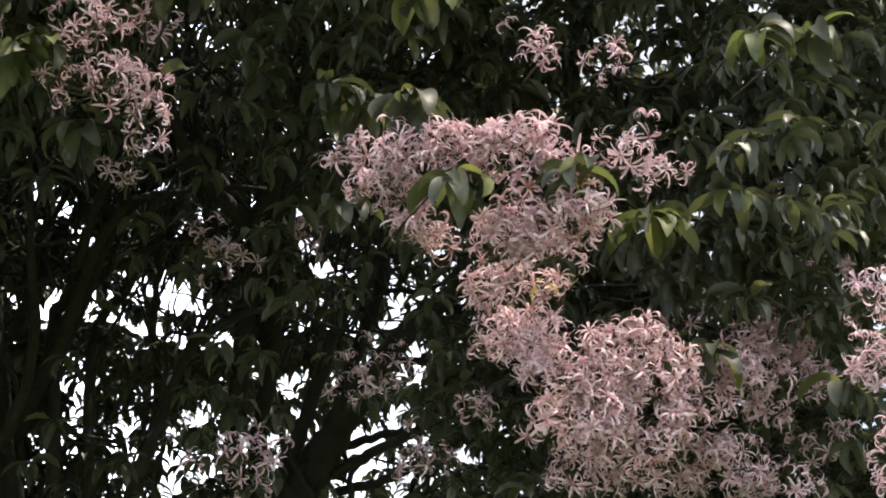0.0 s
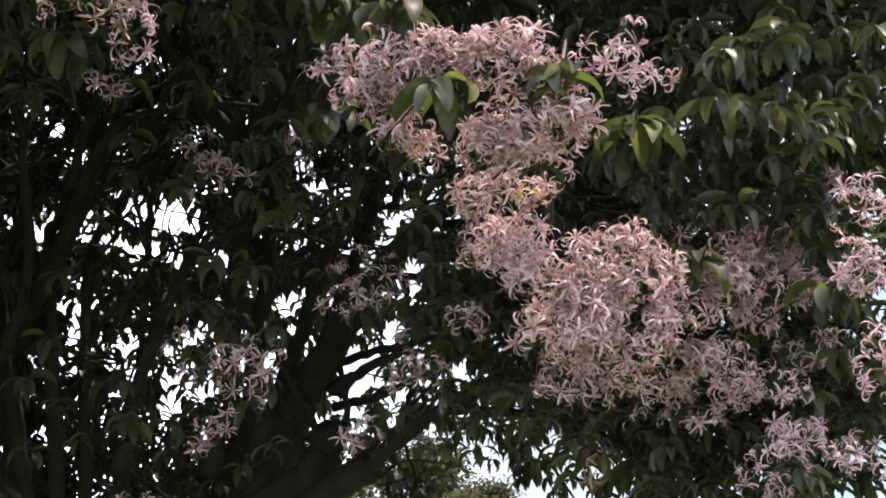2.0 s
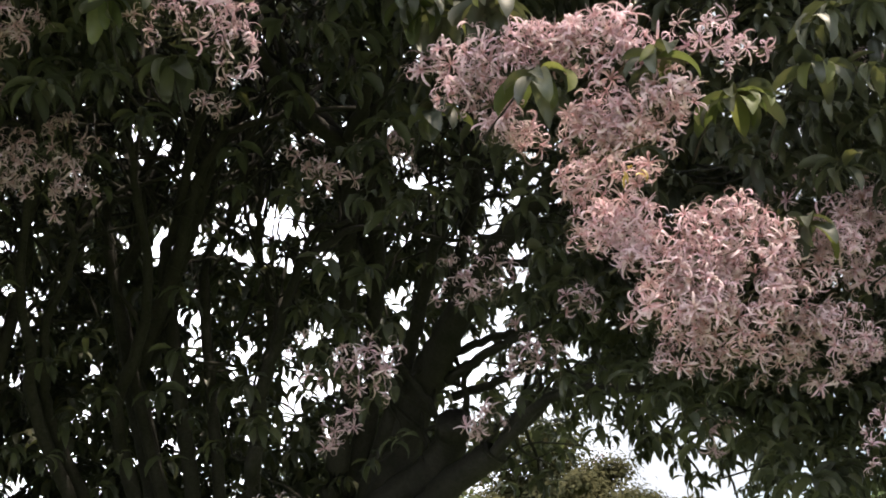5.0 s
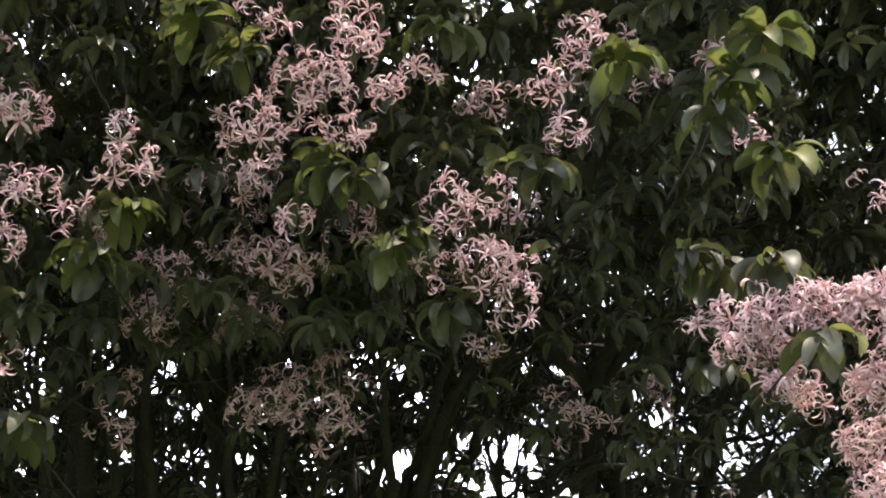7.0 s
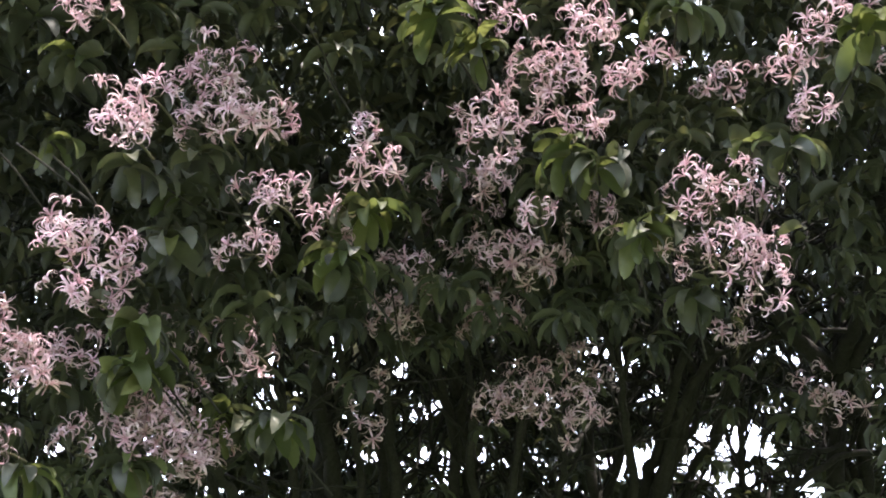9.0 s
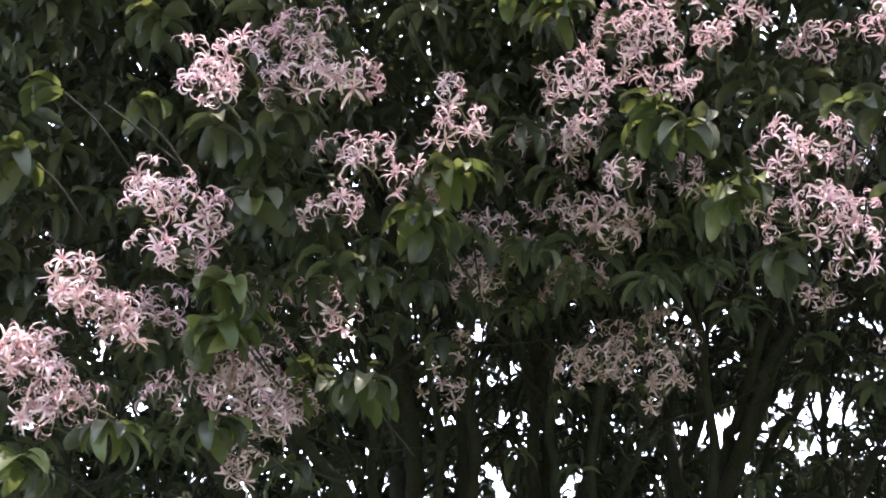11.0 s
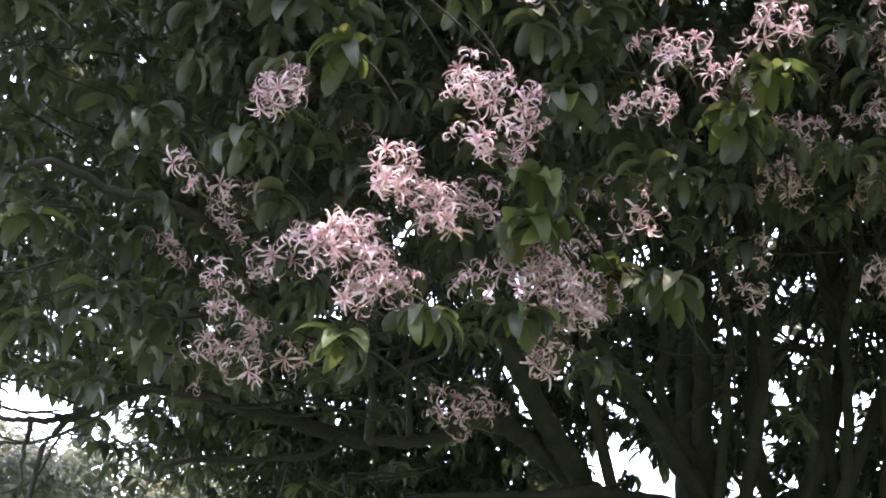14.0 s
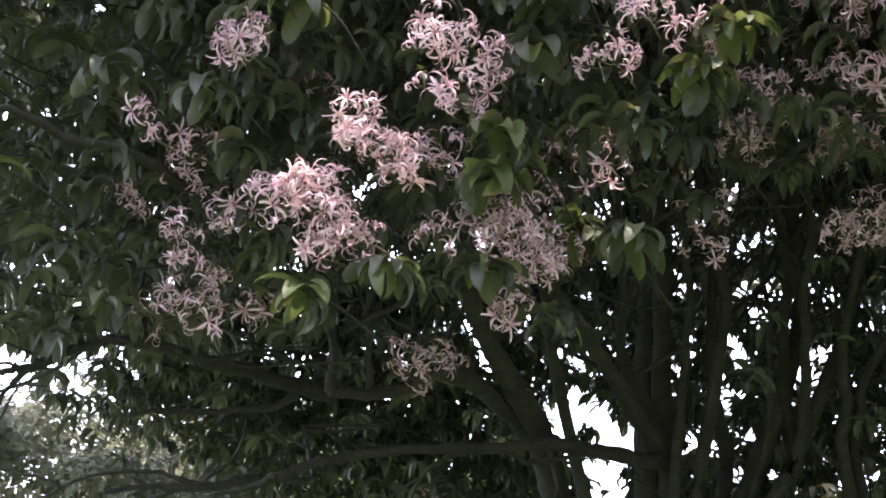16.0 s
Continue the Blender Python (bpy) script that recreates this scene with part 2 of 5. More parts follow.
# ---- mesh helpers ----
def mesh_of(name, co, tri, along, mat, smooth=True):
    """A mesh from arrays of corners and triangles; along runs from 0 at a piece's foot to 1 at its tip."""
    me = bpy.data.meshes.new(name)
    co, tri = np.asarray(co, np.float32), np.asarray(tri, np.int32)
    me.vertices.add(len(co))
    me.vertices.foreach_set("co", co.ravel())
    me.loops.add(tri.size)
    me.loops.foreach_set("vertex_index", tri.ravel())
    me.polygons.add(len(tri))
    me.polygons.foreach_set("loop_start", np.arange(0, tri.size, 3, dtype=np.int32))
    me.polygons.foreach_set("loop_total", np.full(len(tri), 3, np.int32))
    me.polygons.foreach_set("use_smooth", np.full(len(tri), smooth, bool))
    me.update(calc_edges=True)
    me.attributes.new("along", "FLOAT", "POINT").data.foreach_set("value", np.asarray(along, np.float32))
    me.validate()
    me.materials.append(mat)
    return me


def part(name, me, parent, label="", kind=""):
    ob = new(name, me)
    ob.parent = parent
    return tagged(ob, label=label, kind=kind)


def joined(pieces):
    """Lays (corners, triangles, along) triples end to end."""
    co, tri, run, n = [], [], [], 0
    for c, t, s in pieces:
        co.append(c)
        tri.append(np.asarray(t) + n)
        run.append(s)
        n += len(c)
    return np.concatenate(co), np.concatenate(tri), np.concatenate(run)


def spline(points, steps):
    """A smooth way through the points, with steps pieces between each two."""
    p = np.asarray(points, float)
    p = np.vstack([2 * p[0] - p[1], p, 2 * p[-1] - p[-2]])
    out = []
    for i in range(1, len(p) - 2):
        a, b, c, d = p[i - 1], p[i], p[i + 1], p[i + 2]
        for s in np.arange(steps) / steps:
            out.append(0.5 * (2 * b + (c - a) * s + (2 * a - 5 * b + 4 * c - d) * s * s + (3 * b - a - 3 * c + d) * s ** 3))
    out.append(p[-2])
    return np.array(out)


def tube(points, r0, r1, sides=8, steps=6, rough=0.0, rng=None, taper=1.0):
    """A tapered, slightly knotty branch."""
    p = spline(points, steps)
    if rough and rng is not None:
        p[1:-1] += rng.normal(0, rough, (len(p) - 2, 3))
    n = len(p)
    r = r1 + (r0 - r1) * np.linspace(1, 0, n) ** taper
    if rng is not None:
        r = r * (1 + np.convolve(rng.normal(0, 0.05, n + 4), np.ones(5) / 5, "valid"))
    way = np.gradient(p, axis=0)
    way /= np.linalg.norm(way, axis=1)[:, None] + 1e-9
    ref = np.where(np.abs(way[:, 2:3]) > 0.9, np.array([[1.0, 0, 0]]), np.array([[0, 0, 1.0]]))
    u = np.cross(way, ref)
    u /= np.linalg.norm(u, axis=1)[:, None]
    v = np.cross(way, u)
    a = np.arange(sides) * 2 * np.pi / sides
    co = p[:, None] + r[:, None, None] * (np.cos(a)[None, :, None] * u[:, None] + np.sin(a)[None, :, None] * v[:, None])
    co = np.vstack([co.reshape(-1, 3), p[0], p[-1]])
    tri = []
    for i in range(n - 1):
        for k in range(sides):
            q, w = i * sides + k, i * sides + (k + 1) % sides
            tri += [(q, w, q + sides), (w, w + sides, q + sides)]
    for k in range(sides):
        tri += [(n * sides, (k + 1) % sides, k), (n * sides + 1, (n - 1) * sides + k, (n - 1) * sides + (k + 1) % sides)]
    return co, np.array(tri), np.zeros(len(co))


def leaves(base, turn, lift, curl, length, width, lean, cuts=4, fold=0.3, hook=1.0, full=0.8):
    """Many leaves at once: each starts at base, heads off at turn and lift, and bows down by curl on the way to its tip."""
    base = np.asarray(base, float)
    n = len(base)
    s = np.linspace(0, 1, cuts + 1)
    prof = np.sin(np.pi * np.clip(s, 0, 1) ** 0.85) ** full
    ang = lift[:, None] - curl[:, None] * s[None] ** hook
    step = length[:, None] / cuts
    mid = 0.5 * (ang[:, 1:] + ang[:, :-1])
    hor = np.concatenate([np.zeros((n, 1)), np.cumsum(np.cos(mid) * step, 1)], 1)
    ver = np.concatenate([np.zeros((n, 1)), np.cumsum(np.sin(mid) * step, 1)], 1)
    hx, hy = np.sin(turn), np.cos(turn)
    c = np.stack([hor * hx[:, None], hor * hy[:, None], ver], 2) + base[:, None]
    nx = np.stack([-np.sin(ang) * hx[:, None], -np.sin(ang) * hy[:, None], np.cos(ang)], 2)
    side = np.stack([hy, -hx, np.zeros(n)], 1)[:, None] * np.cos(lean)[:, None, None] + nx * np.sin(lean)[:, None, None]
    up = np.cross(side, np.stack([np.cos(ang) * hx[:, None], np.cos(ang) * hy[:, None], np.sin(ang)], 2))
    half = 0.5 * width[:, None, None] * prof[None, :, None]
    lft, rgt = c - side * half + up * half * 2 * fold, c + side * half + up * half * 2 * fold
    k = cuts - 1
    per = 2 + 3 * k
    co = np.empty((n, per, 3))
    co[:, 0], co[:, 1] = c[:, 0], c[:, -1]
    for i in range(k):
        co[:, 2 + 3 * i], co[:, 3 + 3 * i], co[:, 4 + 3 * i] = lft[:, i + 1], c[:, i + 1], rgt[:, i + 1]
    tri = [(0, 3, 2), (0, 4, 3)]
    for i in range(k - 1):
        o = 2 + 3 * i
        tri += [(o, o + 1, o + 3), (o + 1, o + 4, o + 3), (o + 1, o + 2, o + 4), (o + 2, o + 5, o + 4)]
    o = 2 + 3 * (k - 1)
    tri += [(o, o + 1, 1), (o + 1, o + 2, 1)]
    tri = np.array(tri)[None] + (np.arange(n) * per)[:, None, None]
    run = np.concatenate([[0.0, 1.0], np.repeat(s[1:-1], 3)])
    return co.reshape(-1, 3), tri.reshape(-1, 3), np.tile(run, n)


def flakes(base, rng, size, out):
    """Many small flat leaves, two triangles each, that face out, for foliage far away."""
    n = len(base)
    out = out / np.linalg.norm(out, axis=1)[:, None]
    way = rng.normal(0, 1, (n, 3)) - [0, 0, 0.8]
    way -= np.sum(way * out, 1)[:, None] * out
    way /= np.linalg.norm(way, axis=1)[:, None] + 1e-6
    side = np.cross(out, way)
    long, wide = (size * rng.uniform(0.6, 1.3, n))[:, None], (size * rng.uniform(0.2, 0.34, n))[:, None]
    mid = base + way * long * 0.45
    co = np.stack([base, mid - side * wide, base + way * long - out * 0.12 * long, mid + side * wide], 1)
    tri = np.array([(0, 1, 2), (0, 2, 3)])[None] + (np.arange(n) * 4)[:, None, None]
    return co.reshape(-1, 3), tri.reshape(-1, 3), np.zeros(n * 4)


def whorl_leaves(rng, centre, count, size, droop=1.0, arch=0.0):
    """The arrays for leaves() of whorls of arching, drooping leaves round each centre."""
    m = len(centre)
    base = np.repeat(centre, count, 0) + rng.normal(0, 0.012, (m * count, 3))
    turn = (np.tile(np.arange(count), m) * 2.4 + np.repeat(rng.uniform(0, 6.28, m), count) + rng.normal(0, 0.25, m * count))
    lift = rng.uniform(-0.75 + arch, 0.5 + 0.25 * arch, m * count)
    curl = rng.uniform(0.6 + arch, 1.8 + 0.6 * arch, m * count) * droop
    length = np.repeat(size, count) * rng.uniform(0.65, 1.2, m * count)
    width = length * rng.uniform(0.26, 0.36, m * count)
    lean = rng.normal(0, 0.35, m * count)
    return base, turn, lift, curl, length, width, lean


# ---- ground ----
bm = bmesh.new()
bmesh.ops.create_grid(bm, x_segments=60, y_segments=60, size=2500)
for v in bm.verts:
    v.co.x *= abs(v.co.x) / 2500
    v.co.y *= abs(v.co.y) / 2500
    v.co.z = 0.0
me = bpy.data.meshes.new("ground")
bm.to_mesh(me)
bm.free()
me.materials.append(m_grass)
tagged(new("ground", me), "short mown green grass of a park lawn", "ground", kind="structure")


# ---- the distance ----
def far_tree(name, label, x, y, height, spread, low, mat, seed, clumps, leaf, per=90, flowers=0, slim=1.0, airy=False, category="tree"):
    rng = np.random.default_rng(seed)
    tree = new(name)
    tree.location = (x, y, 0)
    tagged(tree, label, category)
    pieces = [tube([(0, 0, -0.1), (0.1, 0, low * 0.6), (0.0, 0.1, height * 0.45), (0.2, 0, height * 0.8)], spread * 0.07, spread * 0.02, 8, 5, 0.03, rng)]
    part("trunk", mesh_of("trunk", *joined(pieces), m_bark_far), tree)
    # rounded boughs of foliage on a lopsided crown, leafy on their outer and upper sides
    u = rng.normal(0, 1, (clumps, 3))
    u[:, 2] = np.abs(u[:, 2]) * np.where(rng.uniform(0, 1, clumps) < 0.62, 1, -0.8)
    u /= np.linalg.norm(u, axis=1)[:, None]
    rad = rng.uniform(0.55, 0.92, clumps)
    half = (height - low) / 2
    bump = 1 + 0.16 * np.sin(3 * np.arctan2(u[:, 0], u[:, 1]) + seed) + 0.1 * np.sin(5 * u[:, 2] + 2 * seed)
    c = u * np.stack([spread * rad * bump, spread * rad * bump, half * rad], 1) + [0, 0, low + half]
    limbs = []
    for q in c[:14]:
        limbs.append(tube([(0, 0, low * 0.6 + 0.4), (q[0] * 0.4, q[1] * 0.4, low + (q[2] - low) * 0.4), tuple(q)], spread * 0.025, 0.02, 5, 5, 0.05, rng))
    part("limb", mesh_of("limb", *joined(limbs), m_bark_far), tree)
    size = rng.uniform(0.6, 1.25, clumps) * spread * 0.2 * slim
    v = rng.normal(0, 1, (clumps * per, 3))
    v /= np.linalg.norm(v, axis=1)[:, None]
    v[:, 2] = np.where(v[:, 2] < -0.3, -v[:, 2], v[:, 2])
    shell = rng.uniform(0.72, 1.08, clumps * per) * (1 + 0.16 * np.sin(9 * v[:, 0] + 5 * v[:, 1]) * np.sin(8 * v[:, 2] + 3 * v[:, 1]))
    if airy:                                    # loose sprays in place of rounded boughs
        shell *= rng.uniform(0.35, 1.2, clumps * per)
    p = np.repeat(c, per, 0) + v * (shell * np.repeat(size, per))[:, None] * [1, 1, 0.75]
    # the small leaves lie along the outside of their bough
    out = v + 0.5 * np.repeat(u, per, 0) + [0, 0, 0.25] + rng.normal(0, 0.38, v.shape)
    a = flakes(p, rng, leaf, out)
    part("crown", mesh_of("crown", *a, mat), tree, kind="stuff")
    if flowers:
        q = c[rng.permutation(clumps)[:flowers]]
        front = q * 1.05 + rng.normal(0, 0.1, q.shape)
        p = np.repeat(front, 70, 0) + rng.normal(0, 0.12, (len(front) * 70, 3))
        n = len(p)
        a = leaves(p, rng.uniform(0, 6.28, n), rng.uniform(-0.4, 1.2, n), rng.uniform(0, 1.5, n), rng.uniform(0.04, 0.07, n), rng.uniform(0.012, 0.02, n), rng.normal(0, 0.5, n), 2)
        part("blossom", mesh_of("blossom", *a, m_petal), tree, "pale pink blossom", "stuff")
    return tree


def toward(degrees, dist):
    return dist * math.sin(radians(degrees)), dist * math.cos(radians(degrees))


x, y = toward(3.7, 42)
far_tree("airy_tree", "tall airy tree with soft olive-green foliage beyond the lawn", x, y, 9.3, 3.3, -0.6, m_far_olive, 3, 190, 0.13, 800, slim=1.0, airy=True)
x, y = toward(-1.2, 30)
far_tree("blossom_tree", "olive-green tree with sparse pale pink blossom beyond the lawn", x, y, 9.1, 3.6, -0.6, m_far_olive, 17, 190, 0.11, 800, 14, slim=1.0, airy=True)
x, y = toward(11.9, 46)
far_tree("broad_tree", "broad dense dark-green tree beyond the lawn", x, y, 9.8, 5.3, -3.5, m_far_green, 8, 260, 0.16, 640, slim=0.85)
x, y = toward(20.9, 50)
far_tree("park_tree", "small rounded grey-green tree far beyond the lawn", x, y, 9.6, 3.0, 0.5, m_far_green, 5, 50, 0.15, 600)
x, y = toward(-9.5, 16)
far_tree("lime_green_tree", "young tree with sunlit yellow-green leaves behind the blossom tree", x, y, 5.6, 2.1, 0.4, m_lime, 11, 80, 0.11, 330)
x, y = toward(-49.0, 14)
far_tree("blossom_tree", "smaller tree with narrow leaves and pale pink blossom", x, y, 5.05, 4.2, 0.2, m_hedge, 14, 200, 0.085, 650, 70, slim=0.75)
x, y = toward(-37.5, 15)
far_tree("lime_green_tree", "bushy tree with dull yellow-green leaves behind the blossom tree", x, y, 5.9, 3.1, 0.3, m_lime, 21, 190, 0.11, 460, slim=0.8)


# ---- the flowering tree: trunk and boughs ----
rng = np.random.default_rng(4)
FOOT = np.array([-1.85, 7.6, 0.0])
FOOT_TWO = np.array([-3.32, 6.45, 0.0])
SPOT = np.array([-0.2, -0.1, 1.6])          # close to the camera's path; foliage is placed by turn, height and distance from here
tree = new("flowering_tree")
tagged(tree, "spreading evergreen tree with dark leaves and pale pink blossom", "tree")
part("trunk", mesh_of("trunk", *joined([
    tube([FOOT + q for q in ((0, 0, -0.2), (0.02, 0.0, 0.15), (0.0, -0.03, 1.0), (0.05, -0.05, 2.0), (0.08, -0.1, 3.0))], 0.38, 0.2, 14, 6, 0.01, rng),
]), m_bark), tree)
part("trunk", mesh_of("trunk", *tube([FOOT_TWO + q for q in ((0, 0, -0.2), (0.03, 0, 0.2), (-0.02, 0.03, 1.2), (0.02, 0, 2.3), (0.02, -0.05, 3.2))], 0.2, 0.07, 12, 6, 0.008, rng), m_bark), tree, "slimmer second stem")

boughs_a = [
    (1, 0.115, 0.070, [(-1.67, 7.42, 2.30), (-1.39, 7.34, 2.45), (-1.07, 7.25, 2.64), (-0.76, 7.13, 2.85), (-0.51, 7.01, 3.00), (-0.29, 6.88, 3.09)]),
    (1, 0.110, 0.085, [(-1.57, 7.42, 2.49), (-1.22, 7.35, 2.75), (-0.90, 7.25, 2.98), (-0.62, 7.16, 3.11), (-0.51, 7.04, 3.22), (-0.47, 6.92, 3.29)]),
    (1, 0.050, 0.022, [(-1.58, 6.92, 2.77), (-1.51, 6.84, 3.02), (-1.44, 6.74, 3.26), (-1.36, 6.64, 3.51), (-1.27, 6.55, 3.67), (-1.17, 6.44, 3.87), (-1.07, 6.35, 4.03)]),
    (1, 0.115, 0.036, [(-0.69, 7.24, 3.45), (-0.47, 6.92, 3.69), (-0.28, 6.61, 3.84), (-0.08, 6.29, 3.97), (0.13, 5.99, 4.02), (0.33, 5.72, 3.98)]),
    (1, 0.058, 0.040, [(-1.02, 7.09, 3.46), (-0.98, 6.97, 3.71), (-0.92, 6.82, 4.04), (-0.85, 6.65, 4.36), (-0.80, 6.51, 4.58)]),
    (1, 0.055, 0.035, [(-0.93, 7.30, 3.51), (-0.88, 7.18, 3.74), (-0.80, 7.03, 4.02), (-0.76, 6.91, 4.21), (-0.73, 6.75, 4.46), (-0.76, 6.60, 4.63)]),
]
boughs_b = [
    (0, 0.045, 0.018, [(-0.81, 6.60, 4.61), (-0.85, 6.36, 4.69), (-0.92, 6.14, 4.73), (-0.96, 5.91, 4.77), (-0.96, 5.66, 4.87)]),
    (0, 0.040, 0.016, [(-0.78, 6.51, 4.58), (-0.67, 6.29, 4.61), (-0.56, 6.05, 4.67), (-0.49, 5.79, 4.74), (-0.40, 5.54, 4.79)]),
    (1, 0.048, 0.022, [(-0.74, 7.19, 3.61), (-0.60, 7.02, 3.88), (-0.50, 6.86, 4.06), (-0.38, 6.68, 4.27), (-0.24, 6.53, 4.39), (-0.13, 6.35, 4.55)]),
    (0, 0.044, 0.020, [(-0.43, 7.20, 4.02), (-0.32, 7.00, 4.22), (-0.22, 6.80, 4.38), (-0.17, 6.61, 4.52), (-0.04, 6.42, 4.64)]),
    (1, 0.060, 0.030, [(-2.10, 6.99, 3.73), (-1.97, 6.86, 3.86), (-1.84, 6.71, 4.04), (-1.73, 6.56, 4.15), (-1.62, 6.41, 4.28), (-1.52, 6.26, 4.39), (-1.41, 6.10, 4.52)]),
    (1, 0.032, 0.016, [(-1.54, 7.30, 3.53), (-1.44, 7.16, 3.77), (-1.37, 7.04, 3.94), (-1.35, 6.89, 4.13), (-1.34, 6.73, 4.31), (-1.28, 6.59, 4.49)]),
]
boughs_c = [
    (0, 0.026, 0.012, [(-0.46, 7.09, 3.68), (-0.22, 6.90, 3.67), (-0.05, 6.70, 3.63), (0.11, 6.50, 3.61)]),
    (0, 0.032, 0.010, [(-0.49, 7.12, 3.55), (-0.28, 6.94, 3.60), (-0.08, 6.75, 3.63), (0.12, 6.54, 3.72), (0.25, 6.33, 3.78)]),
    (0, 0.028, 0.010, [(-0.48, 7.24, 3.49), (-0.24, 7.05, 3.48), (-0.01, 6.84, 3.51), (0.21, 6.62, 3.55)]),
    (0, 0.022, 0.010, [(-0.21, 6.59, 3.96), (-0.02, 6.51, 3.90), (0.13, 6.42, 3.84), (0.30, 6.33, 3.78), (0.48, 6.24, 3.71)]),
    (0, 0.030, 0.012, [(-0.29, 6.78, 3.06), (0.01, 6.62, 3.25), (0.33, 6.49, 3.21), (0.60, 6.37, 3.12), (0.82, 6.26, 2.97), (1.04, 6.13, 2.84), (1.24, 5.99, 2.72), (1.43, 5.86, 2.53), (1.47, 5.74, 2.41)]),
    (1, 0.050, 0.022, [(-2.18, 7.02, 4.23), (-2.06, 6.84, 4.31), (-1.93, 6.64, 4.43), (-1.83, 6.41, 4.57)]),
]
boughs_d = [
    (1, 0.040, 0.018, [(-2.12, 6.72, 3.45), (-1.98, 6.56, 3.70), (-1.86, 6.41, 3.87), (-1.78, 6.22, 4.09), (-1.75, 6.01, 4.29), (-1.71, 5.82, 4.44)]),
    (0, 0.048, 0.020, [(-1.98, 6.68, 3.74), (-1.79, 6.53, 4.02), (-1.67, 6.39, 4.19), (-1.56, 6.23, 4.35), (-1.46, 6.10, 4.46), (-1.30, 5.96, 4.58)]),
    (1, 0.034, 0.016, [(-2.37, 6.53, 3.45), (-2.34, 6.34, 3.67), (-2.26, 6.17, 3.86), (-2.12, 6.03, 3.99), (-2.01, 5.87, 4.11)]),
    (1, 0.036, 0.016, [(-2.41, 6.41, 3.45), (-2.36, 6.21, 3.72), (-2.32, 6.00, 3.95), (-2.22, 5.80, 4.18), (-2.12, 5.61, 4.36)]),
    (2, 0.036, 0.018, [(-2.63, 6.33, 3.44), (-2.53, 6.12, 3.72), (-2.46, 5.88, 3.97), (-2.41, 5.67, 4.10), (-2.31, 5.46, 4.28)]),
    (2, 0.022, 0.010, [(-2.75, 6.17, 3.42), (-2.66, 6.01, 3.71), (-2.62, 5.82, 3.94), (-2.53, 5.67, 4.12)]),
]
boughs_e = [
    (0, 0.020, 0.008, [(-1.85, 6.51, 4.57), (-1.72, 6.47, 4.50), (-1.55, 6.44, 4.40), (-1.43, 6.41, 4.28)]),
    (1, 0.040, 0.016, [(-1.80, 6.60, 4.13), (-1.67, 6.35, 4.29), (-1.53, 6.08, 4.45), (-1.40, 5.83, 4.56), (-1.23, 5.59, 4.64)]),
    (1, 0.034, 0.012, [(-2.07, 6.53, 4.42), (-1.89, 6.37, 4.51), (-1.73, 6.20, 4.60), (-1.59, 6.01, 4.70), (-1.51, 5.81, 4.80)]),
    (1, 0.032, 0.014, [(-1.63, 6.73, 4.17), (-1.42, 6.50, 4.37), (-1.30, 6.28, 4.50), (-1.21, 6.05, 4.62)]),
    (0, 0.045, 0.014, [(-0.81, 6.34, 4.58), (-0.92, 6.10, 4.65), (-1.00, 5.86, 4.71), (-1.04, 5.62, 4.77), (-1.06, 5.37, 4.84), (-1.04, 5.13, 4.90)]),
    (0, 0.042, 0.014, [(-0.78, 6.34, 4.59), (-0.67, 6.10, 4.64), (-0.56, 5.84, 4.72), (-0.49, 5.57, 4.80), (-0.42, 5.30, 4.89)]),
]
boughs_f = [
    (2, 0.048, 0.026, [(-2.59, 6.17, 4.09), (-2.54, 5.95, 4.32), (-2.50, 5.73, 4.52), (-2.45, 5.51, 4.71), (-2.38, 5.28, 4.88)]),
    (2, 0.036, 0.016, [(-2.37, 6.15, 4.05), (-2.27, 5.96, 4.26), (-2.15, 5.78, 4.43), (-2.07, 5.59, 4.56), (-2.03, 5.36, 4.74)]),
    (2, 0.062, 0.030, [(-3.25, 5.90, 4.08), (-3.17, 5.71, 4.29), (-3.09, 5.52, 4.47), (-3.03, 5.32, 4.64), (-2.97, 5.10, 4.81), (-2.90, 4.89, 4.96)]),
    (2, 0.034, 0.014, [(-2.82, 5.78, 3.99), (-2.77, 5.58, 4.19), (-2.70, 5.37, 4.37), (-2.59, 5.19, 4.53), (-2.47, 4.99, 4.69)]),
    (2, 0.026, 0.012, [(-2.97, 5.72, 3.99), (-2.91, 5.50, 4.20), (-2.87, 5.27, 4.39), (-2.81, 5.06, 4.53)]),
    (2, 0.030, 0.012, [(-3.44, 5.18, 3.86), (-3.33, 4.98, 4.04), (-3.20, 4.78, 4.20), (-3.04, 4.61, 4.34), (-2.92, 4.40, 4.48)]),
]
